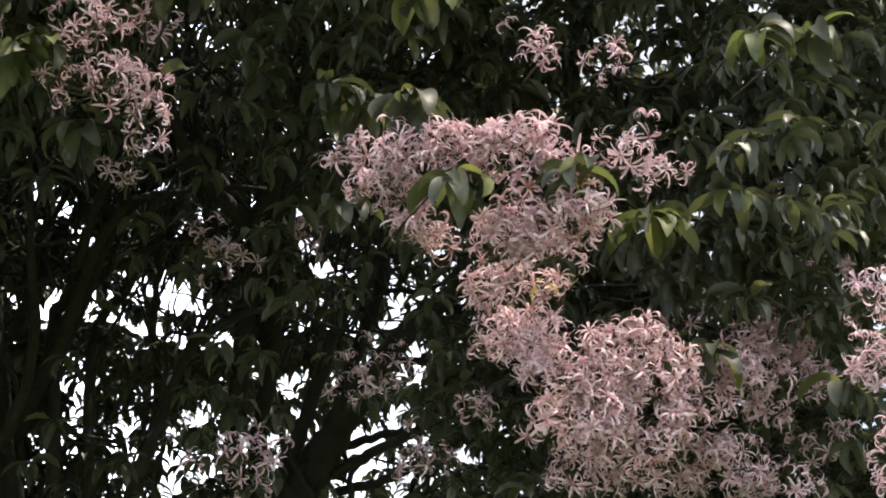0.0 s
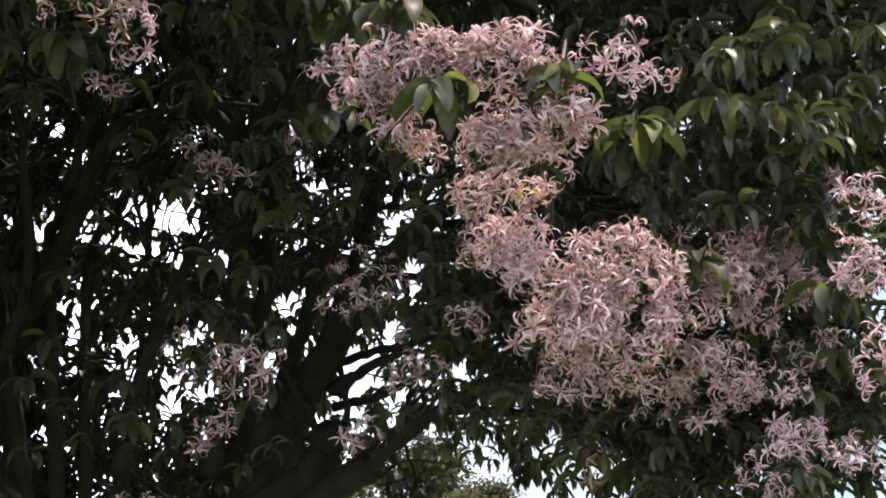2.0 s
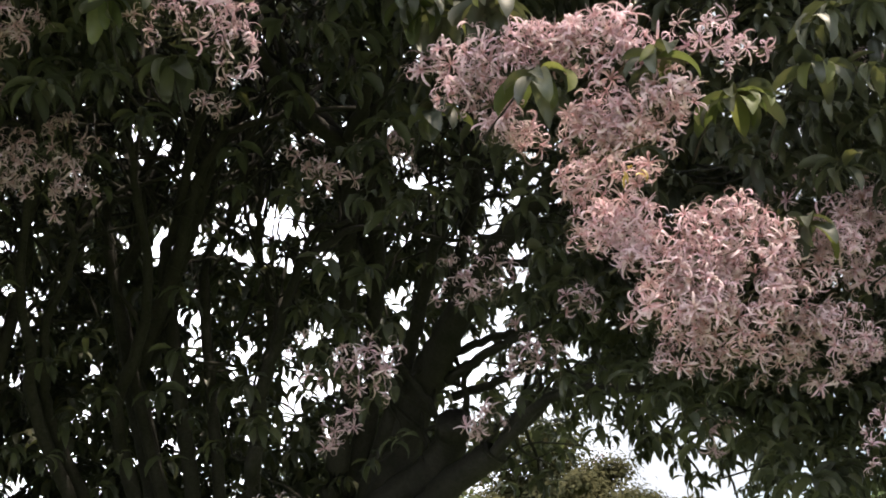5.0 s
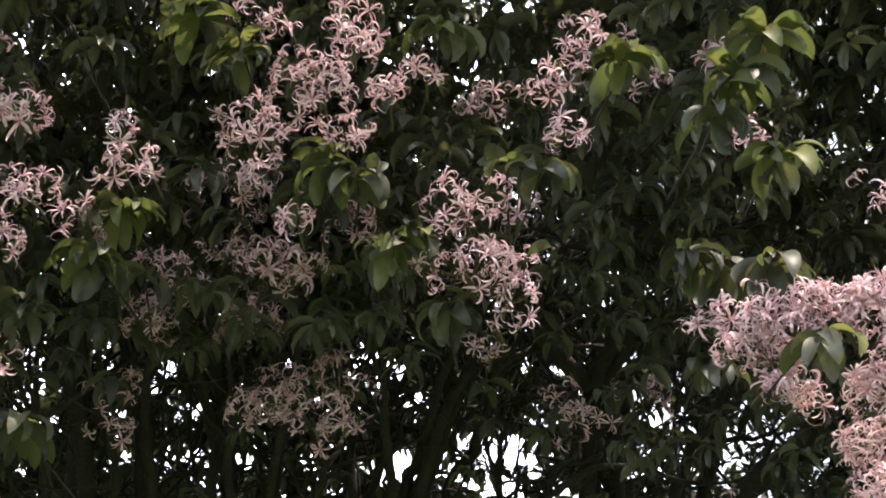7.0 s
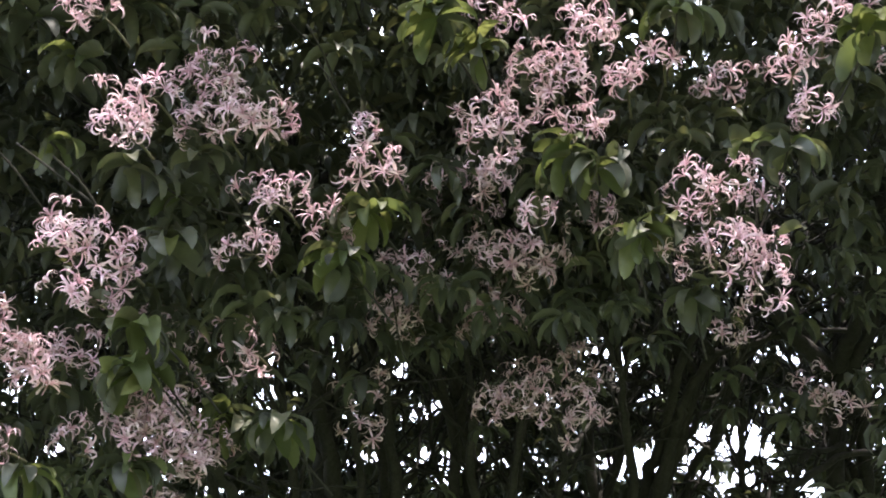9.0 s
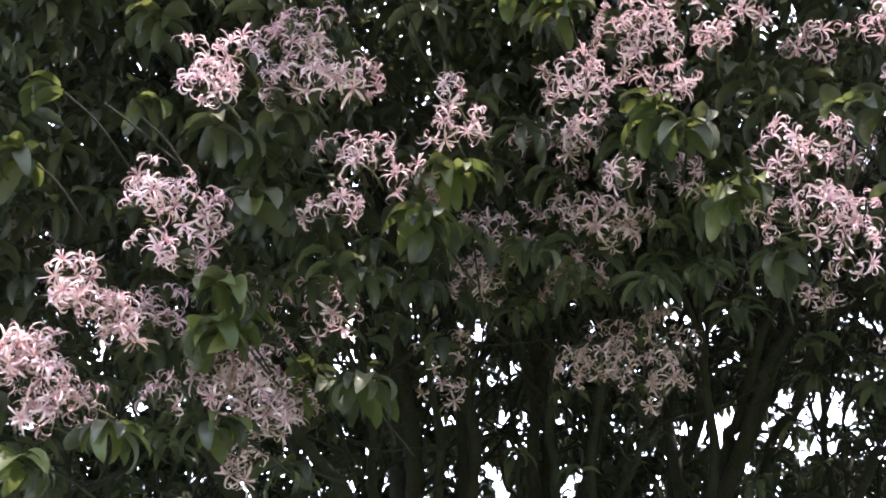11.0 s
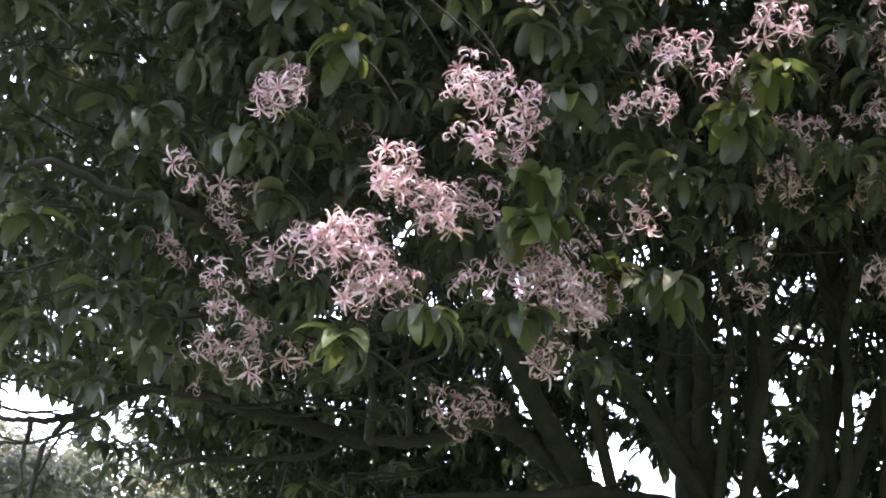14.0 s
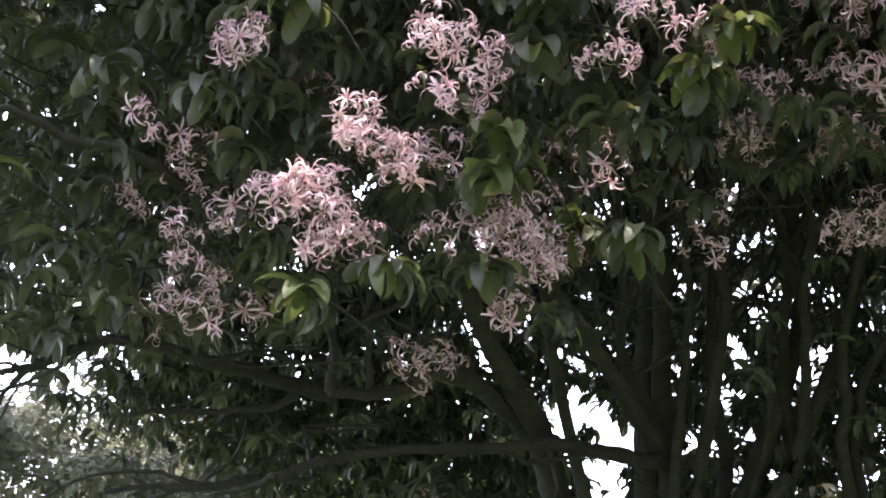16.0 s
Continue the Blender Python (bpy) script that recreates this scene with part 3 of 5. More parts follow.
boughs_g = [
    (2, 0.060, 0.034, [(-3.21, 6.13, 3.39), (-3.18, 5.98, 3.63), (-3.13, 5.80, 3.94), (-3.09, 5.62, 4.18), (-3.08, 5.42, 4.41), (-3.05, 5.23, 4.61)]),
    (2, 0.044, 0.022, [(-3.00, 6.41, 3.48), (-3.00, 6.23, 3.72), (-2.98, 6.04, 3.94), (-2.92, 5.86, 4.16), (-2.84, 5.67, 4.39)]),
    (2, 0.046, 0.022, [(-2.68, 6.41, 3.48), (-2.65, 6.20, 3.76), (-2.60, 5.98, 4.02), (-2.52, 5.76, 4.26), (-2.51, 5.51, 4.49)]),
    (2, 0.055, 0.022, [(-3.16, 6.04, 3.40), (-3.21, 5.69, 3.58), (-3.20, 5.38, 3.66), (-3.19, 5.08, 3.73), (-3.17, 4.79, 3.77), (-3.14, 4.47, 3.84)]),
    (0, 0.034, 0.016, [(-3.21, 5.94, 3.63), (-3.25, 5.71, 3.75), (-3.22, 5.51, 3.86), (-3.13, 5.32, 4.00), (-3.07, 5.09, 4.14)]),
    (2, 0.075, 0.036, [(-3.62, 5.76, 3.25), (-3.57, 5.47, 3.41), (-3.55, 5.20, 3.49), (-3.52, 4.92, 3.57), (-3.47, 4.66, 3.62), (-3.41, 4.40, 3.68)]),
]
boughs_h = [
    (0, 0.052, 0.022, [(-3.61, 5.48, 3.41), (-3.65, 5.15, 3.47), (-3.63, 4.87, 3.46), (-3.63, 4.60, 3.39), (-3.66, 4.34, 3.22), (-3.72, 4.03, 3.12)]),
    (2, 0.042, 0.018, [(-3.16, 6.04, 3.37), (-3.21, 5.81, 3.37), (-3.33, 5.56, 3.34), (-3.41, 5.32, 3.30), (-3.52, 5.07, 3.21), (-3.68, 4.78, 3.12), (-3.90, 4.44, 2.99), (-4.01, 4.17, 2.83)]),
    (0, 0.040, 0.016, [(-4.11, 4.58, 3.31), (-4.12, 4.18, 3.24), (-4.12, 3.75, 3.17), (-4.04, 3.40, 3.09), (-3.94, 3.06, 2.99)]),
    (0, 0.022, 0.008, [(-3.96, 3.97, 2.77), (-3.94, 3.70, 2.66), (-3.94, 3.41, 2.58), (-3.89, 3.15, 2.49)]),
    (0, 0.018, 0.007, [(-3.97, 4.20, 3.21), (-3.97, 4.03, 3.07), (-4.03, 3.77, 2.97), (-4.08, 3.52, 2.89), (-4.06, 3.31, 2.80)]),
    (0, 0.018, 0.007, [(-4.08, 3.20, 3.05), (-4.08, 3.05, 2.96), (-4.07, 2.92, 2.87), (-4.03, 2.81, 2.80), (-4.01, 2.67, 2.74), (-3.99, 2.52, 2.70)]),
]
boughs_i = [
    (0, 0.010, 0.005, [(-4.14, 2.78, 2.79), (-4.09, 2.73, 2.67), (-4.02, 2.70, 2.51)]),
    (0, 0.026, 0.010, [(-3.45, 3.31, 3.43), (-3.51, 3.10, 3.42), (-3.57, 2.87, 3.42), (-3.58, 2.67, 3.43), (-3.65, 2.44, 3.38), (-3.66, 2.24, 3.37), (-3.65, 2.10, 3.30)]),
]
all_boughs = boughs_a + boughs_b + boughs_c + boughs_d + boughs_e + boughs_f + boughs_g + boughs_h + boughs_i

brng = np.random.default_rng(9)


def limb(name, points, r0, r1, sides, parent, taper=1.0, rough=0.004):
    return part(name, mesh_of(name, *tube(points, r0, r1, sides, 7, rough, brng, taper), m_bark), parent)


def side_branches(bough, way, r1, stub):
    """Tapering branches that fork off a bough and carry its line on into the crown."""
    p = spline(way, 8)
    tip = p[-1] - p[-3]
    tip /= np.linalg.norm(tip)
    starts = [] if stub else [(len(p) - 1, 1.0), (len(p) - 1, 0.85)]
    starts += [(int(len(p) * k), 0.7) for k in brng.uniform(0.45, 0.92, 2)]
    for k, share in starts if r1 > 0.0125 or stub else []:
        run = brng.uniform(0.7, 1.4) * share
        head = tip * 0.7 + brng.normal(0, 0.42, 3) + [0, 0, 0.38]
        to_eye = SPOT - p[k]
        to_eye /= np.linalg.norm(to_eye)
        if head @ to_eye > -0.2:                      # bent away from the camera, so that none stands out before the leaves
            head -= (head @ to_eye + 0.2) * to_eye
        head /= np.linalg.norm(head)
        bend = brng.normal(0, 0.12, (3, 3)) * run
        q = [p[k], p[k] + head * run * 0.3 + bend[0] * 0.4, p[k] + head * run * 0.65 + bend[1], p[k] + head * run + bend[2] + [0, 0, 0.12 * run]]
        r = min(r1 * 0.95 if share > 0.8 else r1 * 0.7, 0.026)
        twig = [tube(q, r, 0.004, 6, 6, 0.006, brng)]
        line = spline(q, 6)
        for _ in range(3):
            a = line[int(brng.integers(4, len(line) - 2))]
            out = head * 0.5 + brng.normal(0, 0.5, 3) + [0, 0, 0.15]
            out -= max(0.0, out @ to_eye) * to_eye
            c = a + out / np.linalg.norm(out) * brng.uniform(0.25, 0.6)
            twig.append(tube([a, (a + c) / 2 + brng.normal(0, 0.04, 3), c], r * 0.5, 0.003, 5, 4, 0.004, brng))
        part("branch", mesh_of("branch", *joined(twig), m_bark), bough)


for kind, r0, r1, way in all_boughs:
    way = [np.array(q) for q in way]
    stub = r1 > 0.08
    if kind:
        foot = FOOT if kind == 1 else FOOT_TWO
        root = foot + (0.05 * (way[0] - foot)) * [1, 1, 0] + [0, 0, min(2.0 if kind == 1 else 2.5, way[0][2] - 0.6)]
        knee = 0.5 * root + 0.5 * way[0] + (way[0] - root) * [0.12, 0.12, 0]
        bough = limb("bough", [root, knee] + way, r0 * 1.2, r1, 10, tree, 1.3)
    else:
        bough = limb("bough", way, r0, r1, 8, tree)
    side_branches(bough, way, r1, stub)

openings_a1 = [
    (-14.8, 22.0, 0.62), (-13.4, 21.8, 0.49), (-12.5, 21.7, 0.56), (-11.9, 23.0, 0.49), (-11.2, 22.7, 0.40), (-10.3, 22.9, 0.56), (-10.6, 21.6, 0.40),
    (-9.5, 26.3, 0.36), (-9.0, 26.1, 0.22), (-7.5, 26.3, 0.36), (-7.0, 25.1, 0.22), (-5.4, 24.4, 0.36), (-5.1, 25.3, 0.22), (-6.2, 19.4, 0.62),
    (-5.8, 18.7, 0.31), (-7.2, 17.3, 0.49), (-10.3, 21.0, 0.45), (-14.2, 19.2, 0.56), (-14.4, 18.4, 0.45), (-10.2, 18.2, 0.40), (-9.5, 18.0, 0.31),
    (-11.0, 16.7, 0.40), (-11.5, 17.2, 0.31), (-1.6, 18.1, 0.40), (-1.7, 22.6, 0.40), (-5.3, 21.7, 0.31), (-0.4, 19.9, 0.31), (-3.3, 18.3, 0.36),
    (-3.3, 16.8, 0.67), (-3.8, 16.9, 0.40), (-2.5, 16.9, 0.27), (-4.6, 16.0, 0.40),
]
openings_a2 = [
    (-3.3, 15.6, 0.56), (-5.3, 15.3, 0.40), (-5.1, 14.6, 0.56), (-1.4, 13.6, 0.71), (-0.4, 14.0, 0.40), (-2.0, 13.5, 0.40), (-0.2, 15.2, 0.36),
    (1.0, 16.4, 0.67), (1.8, 16.1, 0.36), (-0.6, 17.1, 0.40), (2.5, 14.4, 0.45), (-7.1, 13.2, 0.45), (-5.8, 13.8, 0.31), (-14.3, 22.9, 0.31),
    (1.0, 14.5, 0.27),
]
openings_b1 = [
    (-14.7, 21.9, 0.71), (-13.9, 21.9, 0.49), (-12.8, 21.7, 0.40), (-12.2, 21.4, 0.31), (-14.0, 24.4, 0.58), (-13.3, 24.1, 0.40), (-14.4, 24.8, 0.27),
    (-11.1, 22.4, 0.31), (-11.6, 21.1, 0.45), (-10.8, 21.3, 0.36), (-9.7, 20.3, 0.49), (-8.7, 21.8, 0.45), (-8.7, 20.9, 0.36), (-7.8, 25.3, 0.40),
    (-6.5, 25.2, 0.31), (-6.4, 20.4, 0.31), (-4.7, 23.8, 0.49), (-4.1, 22.9, 0.40), (-3.1, 23.0, 0.36), (-2.8, 24.1, 0.27), (-5.3, 18.6, 0.58),
    (-5.0, 18.0, 0.36), (-5.9, 16.6, 0.62), (-6.4, 16.4, 0.31), (-8.0, 18.8, 0.49), (-7.6, 17.9, 0.49), (-8.6, 17.3, 0.40), (-7.7, 17.2, 0.36),
    (-4.6, 20.7, 0.22), (-2.7, 21.1, 0.27), (-0.6, 21.5, 0.31), (-0.9, 21.3, 0.22),
]
openings_b2 = [
    (-2.6, 16.4, 0.49), (-1.8, 16.1, 0.62), (-0.7, 16.6, 0.40), (0.1, 17.0, 0.36), (-2.1, 15.5, 0.54), (-0.8, 15.1, 0.54), (0.2, 15.6, 0.56),
    (-1.3, 14.3, 0.49), (-2.9, 14.3, 0.49), (-4.8, 14.3, 0.36), (-20.2, 19.3, 0.49), (-21.1, 18.9, 0.36), (-20.8, 19.8, 0.27), (-17.9, 20.8, 0.36),
    (-16.6, 19.4, 0.49), (-15.7, 19.1, 0.36), (-14.7, 19.8, 0.31), (-22.8, 21.8, 0.36), (-20.0, 22.4, 0.31), (-23.8, 25.4, 0.36), (-23.6, 24.5, 0.31),
    (-24.0, 24.8, 0.27), (-23.3, 23.5, 0.22), (-13.1, 18.6, 0.36), (-12.0, 18.3, 0.40), (-13.2, 17.0, 0.40), (-9.2, 16.2, 0.31), (-9.2, 15.8, 0.36),
    (-14.9, 16.3, 0.40), (-15.9, 15.7, 0.31), (-23.6, 15.8, 0.36), (-14.1, 25.5, 0.31),
]
openings_c1 = [
    (-12.5, 21.7, 0.62), (-12.0, 21.2, 0.71), (-12.9, 21.1, 0.45), (-11.6, 21.9, 0.36), (-9.6, 22.1, 0.49), (-9.0, 21.7, 0.36), (-8.1, 22.3, 0.36),
    (-7.5, 21.8, 0.71), (-6.7, 21.1, 0.40), (-8.2, 21.4, 0.36), (-5.7, 20.0, 0.58), (-8.6, 20.2, 0.49), (-9.5, 20.4, 0.31), (-12.6, 25.2, 0.54),
    (-13.2, 25.7, 0.31), (-13.1, 24.6, 0.31), (-11.5, 26.3, 0.22), (-10.8, 26.0, 0.27), (-12.2, 23.9, 0.31), (-1.9, 25.1, 0.31), (-2.7, 24.8, 0.27),
    (-3.9, 25.6, 0.22), (-2.6, 28.2, 0.27), (-1.6, 27.6, 0.22), (-27.8, 25.1, 0.40), (-27.5, 24.2, 0.40), (-28.1, 24.0, 0.31), (-22.2, 25.0, 0.40),
    (-21.9, 25.2, 0.27), (-20.9, 23.7, 0.40), (-22.6, 24.3, 0.22), (-20.3, 21.0, 0.40),
]
openings_c2 = [
    (-20.2, 20.6, 0.36), (-17.8, 22.1, 0.22), (-16.2, 21.8, 0.31), (-15.2, 21.4, 0.22), (-17.0, 25.4, 0.27), (-14.3, 25.1, 0.27), (-38.1, 23.2, 0.40),
    (-23.7, 26.3, 0.22), (-26.3, 24.2, 0.22), (-21.5, 35.7, 0.27), (-20.7, 36.4, 0.27), (-22.6, 35.9, 0.22), (-21.2, 36.8, 0.22),
]
openings_d1 = [
    (-50.2, 15.2, 1.00), (-48.8, 15.1, 0.89), (-50.5, 14.0, 1.00), (-49.1, 13.7, 0.89), (-50.6, 12.8, 1.00), (-48.0, 13.9, 0.56), (-51.1, 13.1, 0.67),
    (-48.7, 12.4, 0.45), (-46.6, 15.4, 0.31), (-46.0, 14.0, 0.27), (-50.5, 17.2, 0.27), (-49.6, 18.4, 0.36), (-48.8, 19.6, 0.36), (-45.5, 18.6, 0.22),
    (-46.8, 20.1, 0.22), (-30.7, 19.2, 0.49), (-30.2, 18.4, 0.40), (-31.5, 19.8, 0.31), (-26.7, 17.6, 0.36), (-27.1, 16.9, 0.49), (-26.2, 16.8, 0.49),
    (-26.1, 18.1, 0.31), (-25.2, 16.5, 0.45), (-24.3, 16.1, 0.54), (-24.0, 15.7, 0.40), (-26.5, 19.1, 0.36), (-26.1, 19.4, 0.27), (-26.7, 18.7, 0.27),
    (-23.9, 16.4, 0.31), (-26.7, 15.8, 0.36), (-25.3, 15.2, 0.45), (-25.7, 14.9, 0.36),
]
openings_d2 = [
    (-23.7, 26.3, 0.31), (-23.7, 26.8, 0.27), (-22.7, 22.7, 0.27), (-22.3, 22.1, 0.27), (-20.2, 20.5, 0.40), (-20.0, 19.7, 0.31), (-20.5, 18.8, 0.40),
    (-20.5, 17.9, 0.36), (-19.8, 18.4, 0.36), (-19.8, 23.8, 0.22), (-17.7, 22.2, 0.36), (-17.5, 23.3, 0.22), (-17.5, 19.5, 0.40), (-17.0, 19.1, 0.31),
    (-17.3, 18.4, 0.31), (-20.3, 16.2, 0.36), (-21.8, 16.4, 0.31), (-19.5, 16.7, 0.31), (-36.4, 24.6, 0.27), (-36.8, 24.3, 0.22), (-26.1, 25.4, 0.27),
    (-27.5, 26.6, 0.22), (-18.7, 26.0, 0.22), (-43.2, 19.3, 0.22), (-27.8, 18.5, 0.22), (-28.6, 20.9, 0.22), (-27.4, 19.2, 0.27), (-24.4, 15.0, 0.31),
]
openings_e = [
    (-31.3, 20.1, 0.31), (-30.8, 19.6, 0.31), (-30.4, 18.8, 0.45), (-30.1, 18.2, 0.31), (-26.7, 19.0, 0.40), (-26.0, 19.5, 0.31), (-26.2, 18.0, 0.31),
    (-27.2, 16.9, 0.49), (-26.6, 16.3, 0.36), (-26.0, 17.4, 0.40), (-25.2, 17.0, 0.49), (-24.9, 16.3, 0.49), (-24.1, 16.5, 0.40), (-24.1, 15.7, 0.31),
    (-27.1, 15.9, 0.36), (-26.2, 15.1, 0.49), (-25.3, 14.8, 0.42), (-24.6, 14.2, 0.45), (-25.4, 14.0, 0.36), (-20.3, 20.6, 0.31), (-20.1, 19.5, 0.36),
    (-20.6, 18.6, 0.36), (-17.4, 19.2, 0.45), (-16.6, 20.0, 0.40), (-20.4, 17.8, 0.31), (-19.0, 16.7, 0.31),
]
# gaps cut to fit the camera's view: how open they are, the camera's place, and their turn, height and half-width in
# degrees from there
OPEN = [
    (0.85, (0.05, 0.02, 1.52), openings_a1),
    (0.85, (0.05, 0.02, 1.52), openings_a2),
    (0.75, (-0.05, -0.13, 1.61), openings_b1),
    (0.75, (-0.05, -0.13, 1.61), openings_b2),
    (1.1, (-0.36, -0.215, 1.635), openings_c1),
    (1.1, (-0.36, -0.215, 1.635), openings_c2),
    (1.1, (-0.53, -0.285, 1.53), openings_d1),
    (1.1, (-0.53, -0.285, 1.53), openings_d2),
    (1.1, (-0.53, -0.285, 1.53), openings_e),
]
panicles_a = [
    (-3.15, 2.49, 3.67, 0.09, 0.08), (-3.10, 2.71, 3.25, 0.07, 0.06),
    (-2.90, 2.94, 3.21, 0.06, 0.05), (-2.48, 2.60, 4.40, 0.07, 0.05), (-2.60, 2.78, 3.72, 0.09, 0.08), (-2.38, 2.65, 3.99, 0.085, 0.085),
    (-2.76, 3.07, 3.54, 0.09, 0.06), (-2.57, 2.89, 3.59, 0.10, 0.05), (-2.73, 3.09, 3.23, 0.05, 0.05), (-2.50, 2.85, 3.69, 0.06, 0.06), (-2.34, 2.69, 4.13, 0.05, 0.05),
    (-2.59, 3.22, 3.35, 0.11, 0.10), (-2.22, 2.78, 4.24, 0.10, 0.08), (-2.70, 3.46, 3.16, 0.06, 0.06),
]
panicles_b = [
    (-2.71, 3.49, 3.52, 0.11, 0.09), (-2.22, 2.89, 4.11, 0.11, 0.08), (-2.58, 3.37, 3.30, 0.14, 0.09), (-2.67, 3.70, 3.44, 0.09, 0.08), (-2.10, 2.95, 4.17, 0.08, 0.06),
    (-2.23, 3.18, 3.84, 0.08, 0.05), (-2.41, 3.48, 3.69, 0.08, 0.08), (-2.13, 3.12, 3.97, 0.08, 0.07), (-2.04, 3.27, 3.94, 0.07, 0.05), (-1.89, 3.21, 4.09, 0.06, 0.05),
    (-1.84, 3.12, 4.14, 0.05, 0.05), (-1.82, 3.27, 4.10, 0.05, 0.04), (-1.42, 3.10, 4.47, 0.07, 0.06), (-1.59, 3.57, 4.20, 0.08, 0.07), (-1.45, 3.33, 4.22, 0.12, 0.08),
    (-1.43, 3.55, 4.01, 0.05, 0.05), (-1.28, 3.29, 4.35, 0.11, 0.10), (-1.24, 3.42, 4.25, 0.06, 0.06),
]
panicles_c = [
    (-1.16, 3.22, 4.45, 0.08, 0.08), (-1.32, 3.81, 4.10, 0.08, 0.06), (-1.08, 3.38, 4.31, 0.06, 0.05), (-0.95, 3.33, 4.37, 0.05, 0.05), (-0.90, 3.64, 4.01, 0.10, 0.09),
    (-0.92, 3.75, 3.86, 0.12, 0.07), (-0.81, 3.79, 3.78, 0.07, 0.10), (-0.57, 3.44, 4.13, 0.06, 0.05), (-0.58, 3.52, 4.37, 0.08, 0.06), (-0.46, 3.45, 4.44, 0.08, 0.06),
    (0.62, 3.74, 3.51, 0.06, 0.07), (0.76, 3.79, 3.49, 0.05, 0.05), (1.21, 4.70, 2.61, 0.13, 0.10), (1.44, 4.43, 3.07, 0.08, 0.10), (1.44, 4.26, 3.24, 0.07, 0.07),
    (1.53, 4.50, 2.76, 0.12, 0.10),
]
shaded_panicles_a = [
    (-3.46, 2.51, 3.43, 0.06, 0.06), (-3.85, 2.91, 3.40, 0.07, 0.07), (-3.46, 2.73, 3.47, 0.10, 0.07), (-3.53, 2.82, 3.43, 0.07, 0.06), (-3.44, 2.79, 3.15, 0.10, 0.08),
    (-3.60, 3.05, 3.07, 0.15, 0.11), (-3.35, 2.88, 3.30, 0.08, 0.07), (-3.55, 3.27, 3.16, 0.07, 0.06), (-3.38, 3.14, 3.94, 0.14, 0.09), (-3.44, 4.24, 3.25, 0.15, 0.10),
    (-2.84, 3.54, 3.85, 0.07, 0.06), (-2.76, 3.68, 3.73, 0.09, 0.08), (-2.35, 4.27, 3.78, 0.09, 0.10), (-2.10, 3.94, 4.13, 0.14, 0.10), (-2.11, 4.07, 4.02, 0.16, 0.10),
    (-2.02, 4.02, 4.44, 0.08, 0.06), (-1.79, 3.68, 4.31, 0.08, 0.07), (-1.74, 3.91, 4.26, 0.08, 0.12),
]
shaded_panicles_b = [
    (-1.65, 3.79, 4.05, 0.08, 0.07), (-1.86, 4.30, 4.10, 0.08, 0.13), (-1.62, 3.88, 4.03, 0.14, 0.09), (-1.81, 4.35, 3.75, 0.12, 0.10), (-1.75, 4.21, 4.06, 0.10, 0.09),
    (-1.76, 4.42, 3.82, 0.10, 0.10), (-1.55, 3.97, 4.06, 0.10, 0.08), (-1.63, 4.39, 3.69, 0.08, 0.06), (-1.57, 4.53, 3.83, 0.12, 0.13), (-0.83, 3.73, 4.50, 0.09, 0.07),
    (-0.95, 4.31, 3.85, 0.08, 0.07), (-0.76, 3.87, 4.14, 0.07, 0.05), (-1.18, 6.04, 2.76, 0.13, 0.11), (-0.88, 5.66, 2.96, 0.08, 0.08), (-0.75, 5.04, 3.89, 0.11, 0.10),
    (-0.69, 5.17, 3.10, 0.16, 0.11), (-0.49, 5.22, 4.00, 0.09, 0.08), (-0.26, 3.70, 4.42, 0.05, 0.05),
]
shaded_panicles_c = [
    (-0.23, 5.55, 2.89, 0.09, 0.08), (-0.16, 5.18, 3.39, 0.14, 0.12), (-0.06, 3.63, 4.47, 0.09, 0.05), (-0.00, 5.37, 3.13, 0.13, 0.09), (0.03, 3.73, 4.21, 0.05, 0.05),
    (0.19, 5.10, 3.22, 0.08, 0.07), (0.46, 4.06, 4.07, 0.10, 0.07), (0.67, 5.60, 2.79, 0.08, 0.08), (0.66, 4.16, 4.08, 0.08, 0.07), (0.72, 4.08, 3.76, 0.05, 0.05),
    (0.98, 4.79, 2.75, 0.17, 0.10), (1.04, 5.07, 3.51, 0.08, 0.09), (1.23, 5.07, 2.46, 0.09, 0.07), (1.38, 4.82, 3.84, 0.09, 0.07), (1.45, 5.05, 2.95, 0.10, 0.08),
    (1.53, 5.04, 3.67, 0.09, 0.07), (1.50, 4.77, 2.55, 0.09, 0.08), (1.81, 4.74, 3.14, 0.08, 0.07),
]
dense_panicles_a = [
    (0.12, 3.69, 3.59, 0.06, 0.05), (0.20, 3.69, 3.58, 0.07, 0.06), (0.28, 3.69, 3.58, 0.08, 0.06), (0.36, 3.70, 3.57, 0.07, 0.06), (0.43, 3.71, 3.51, 0.05, 0.06),
    (0.25, 3.72, 3.52, 0.07, 0.05), (0.33, 3.73, 3.50, 0.07, 0.04), (0.10, 3.69, 3.55, 0.06, 0.04), (0.40, 3.73, 3.48, 0.04, 0.03), (-0.22, 4.01, 3.69, 0.05, 0.04),
    (-0.14, 3.88, 3.66, 0.07, 0.05), (-0.05, 3.75, 3.59, 0.07, 0.06), (-0.09, 3.83, 3.55, 0.07, 0.06), (0.01, 3.71, 3.52, 0.06, 0.06), (-0.03, 3.83, 3.48, 0.07, 0.06),
    (0.01, 3.90, 3.42, 0.07, 0.06), (0.05, 3.97, 3.39, 0.05, 0.05), (-0.05, 3.95, 3.44, 0.06, 0.05),
]
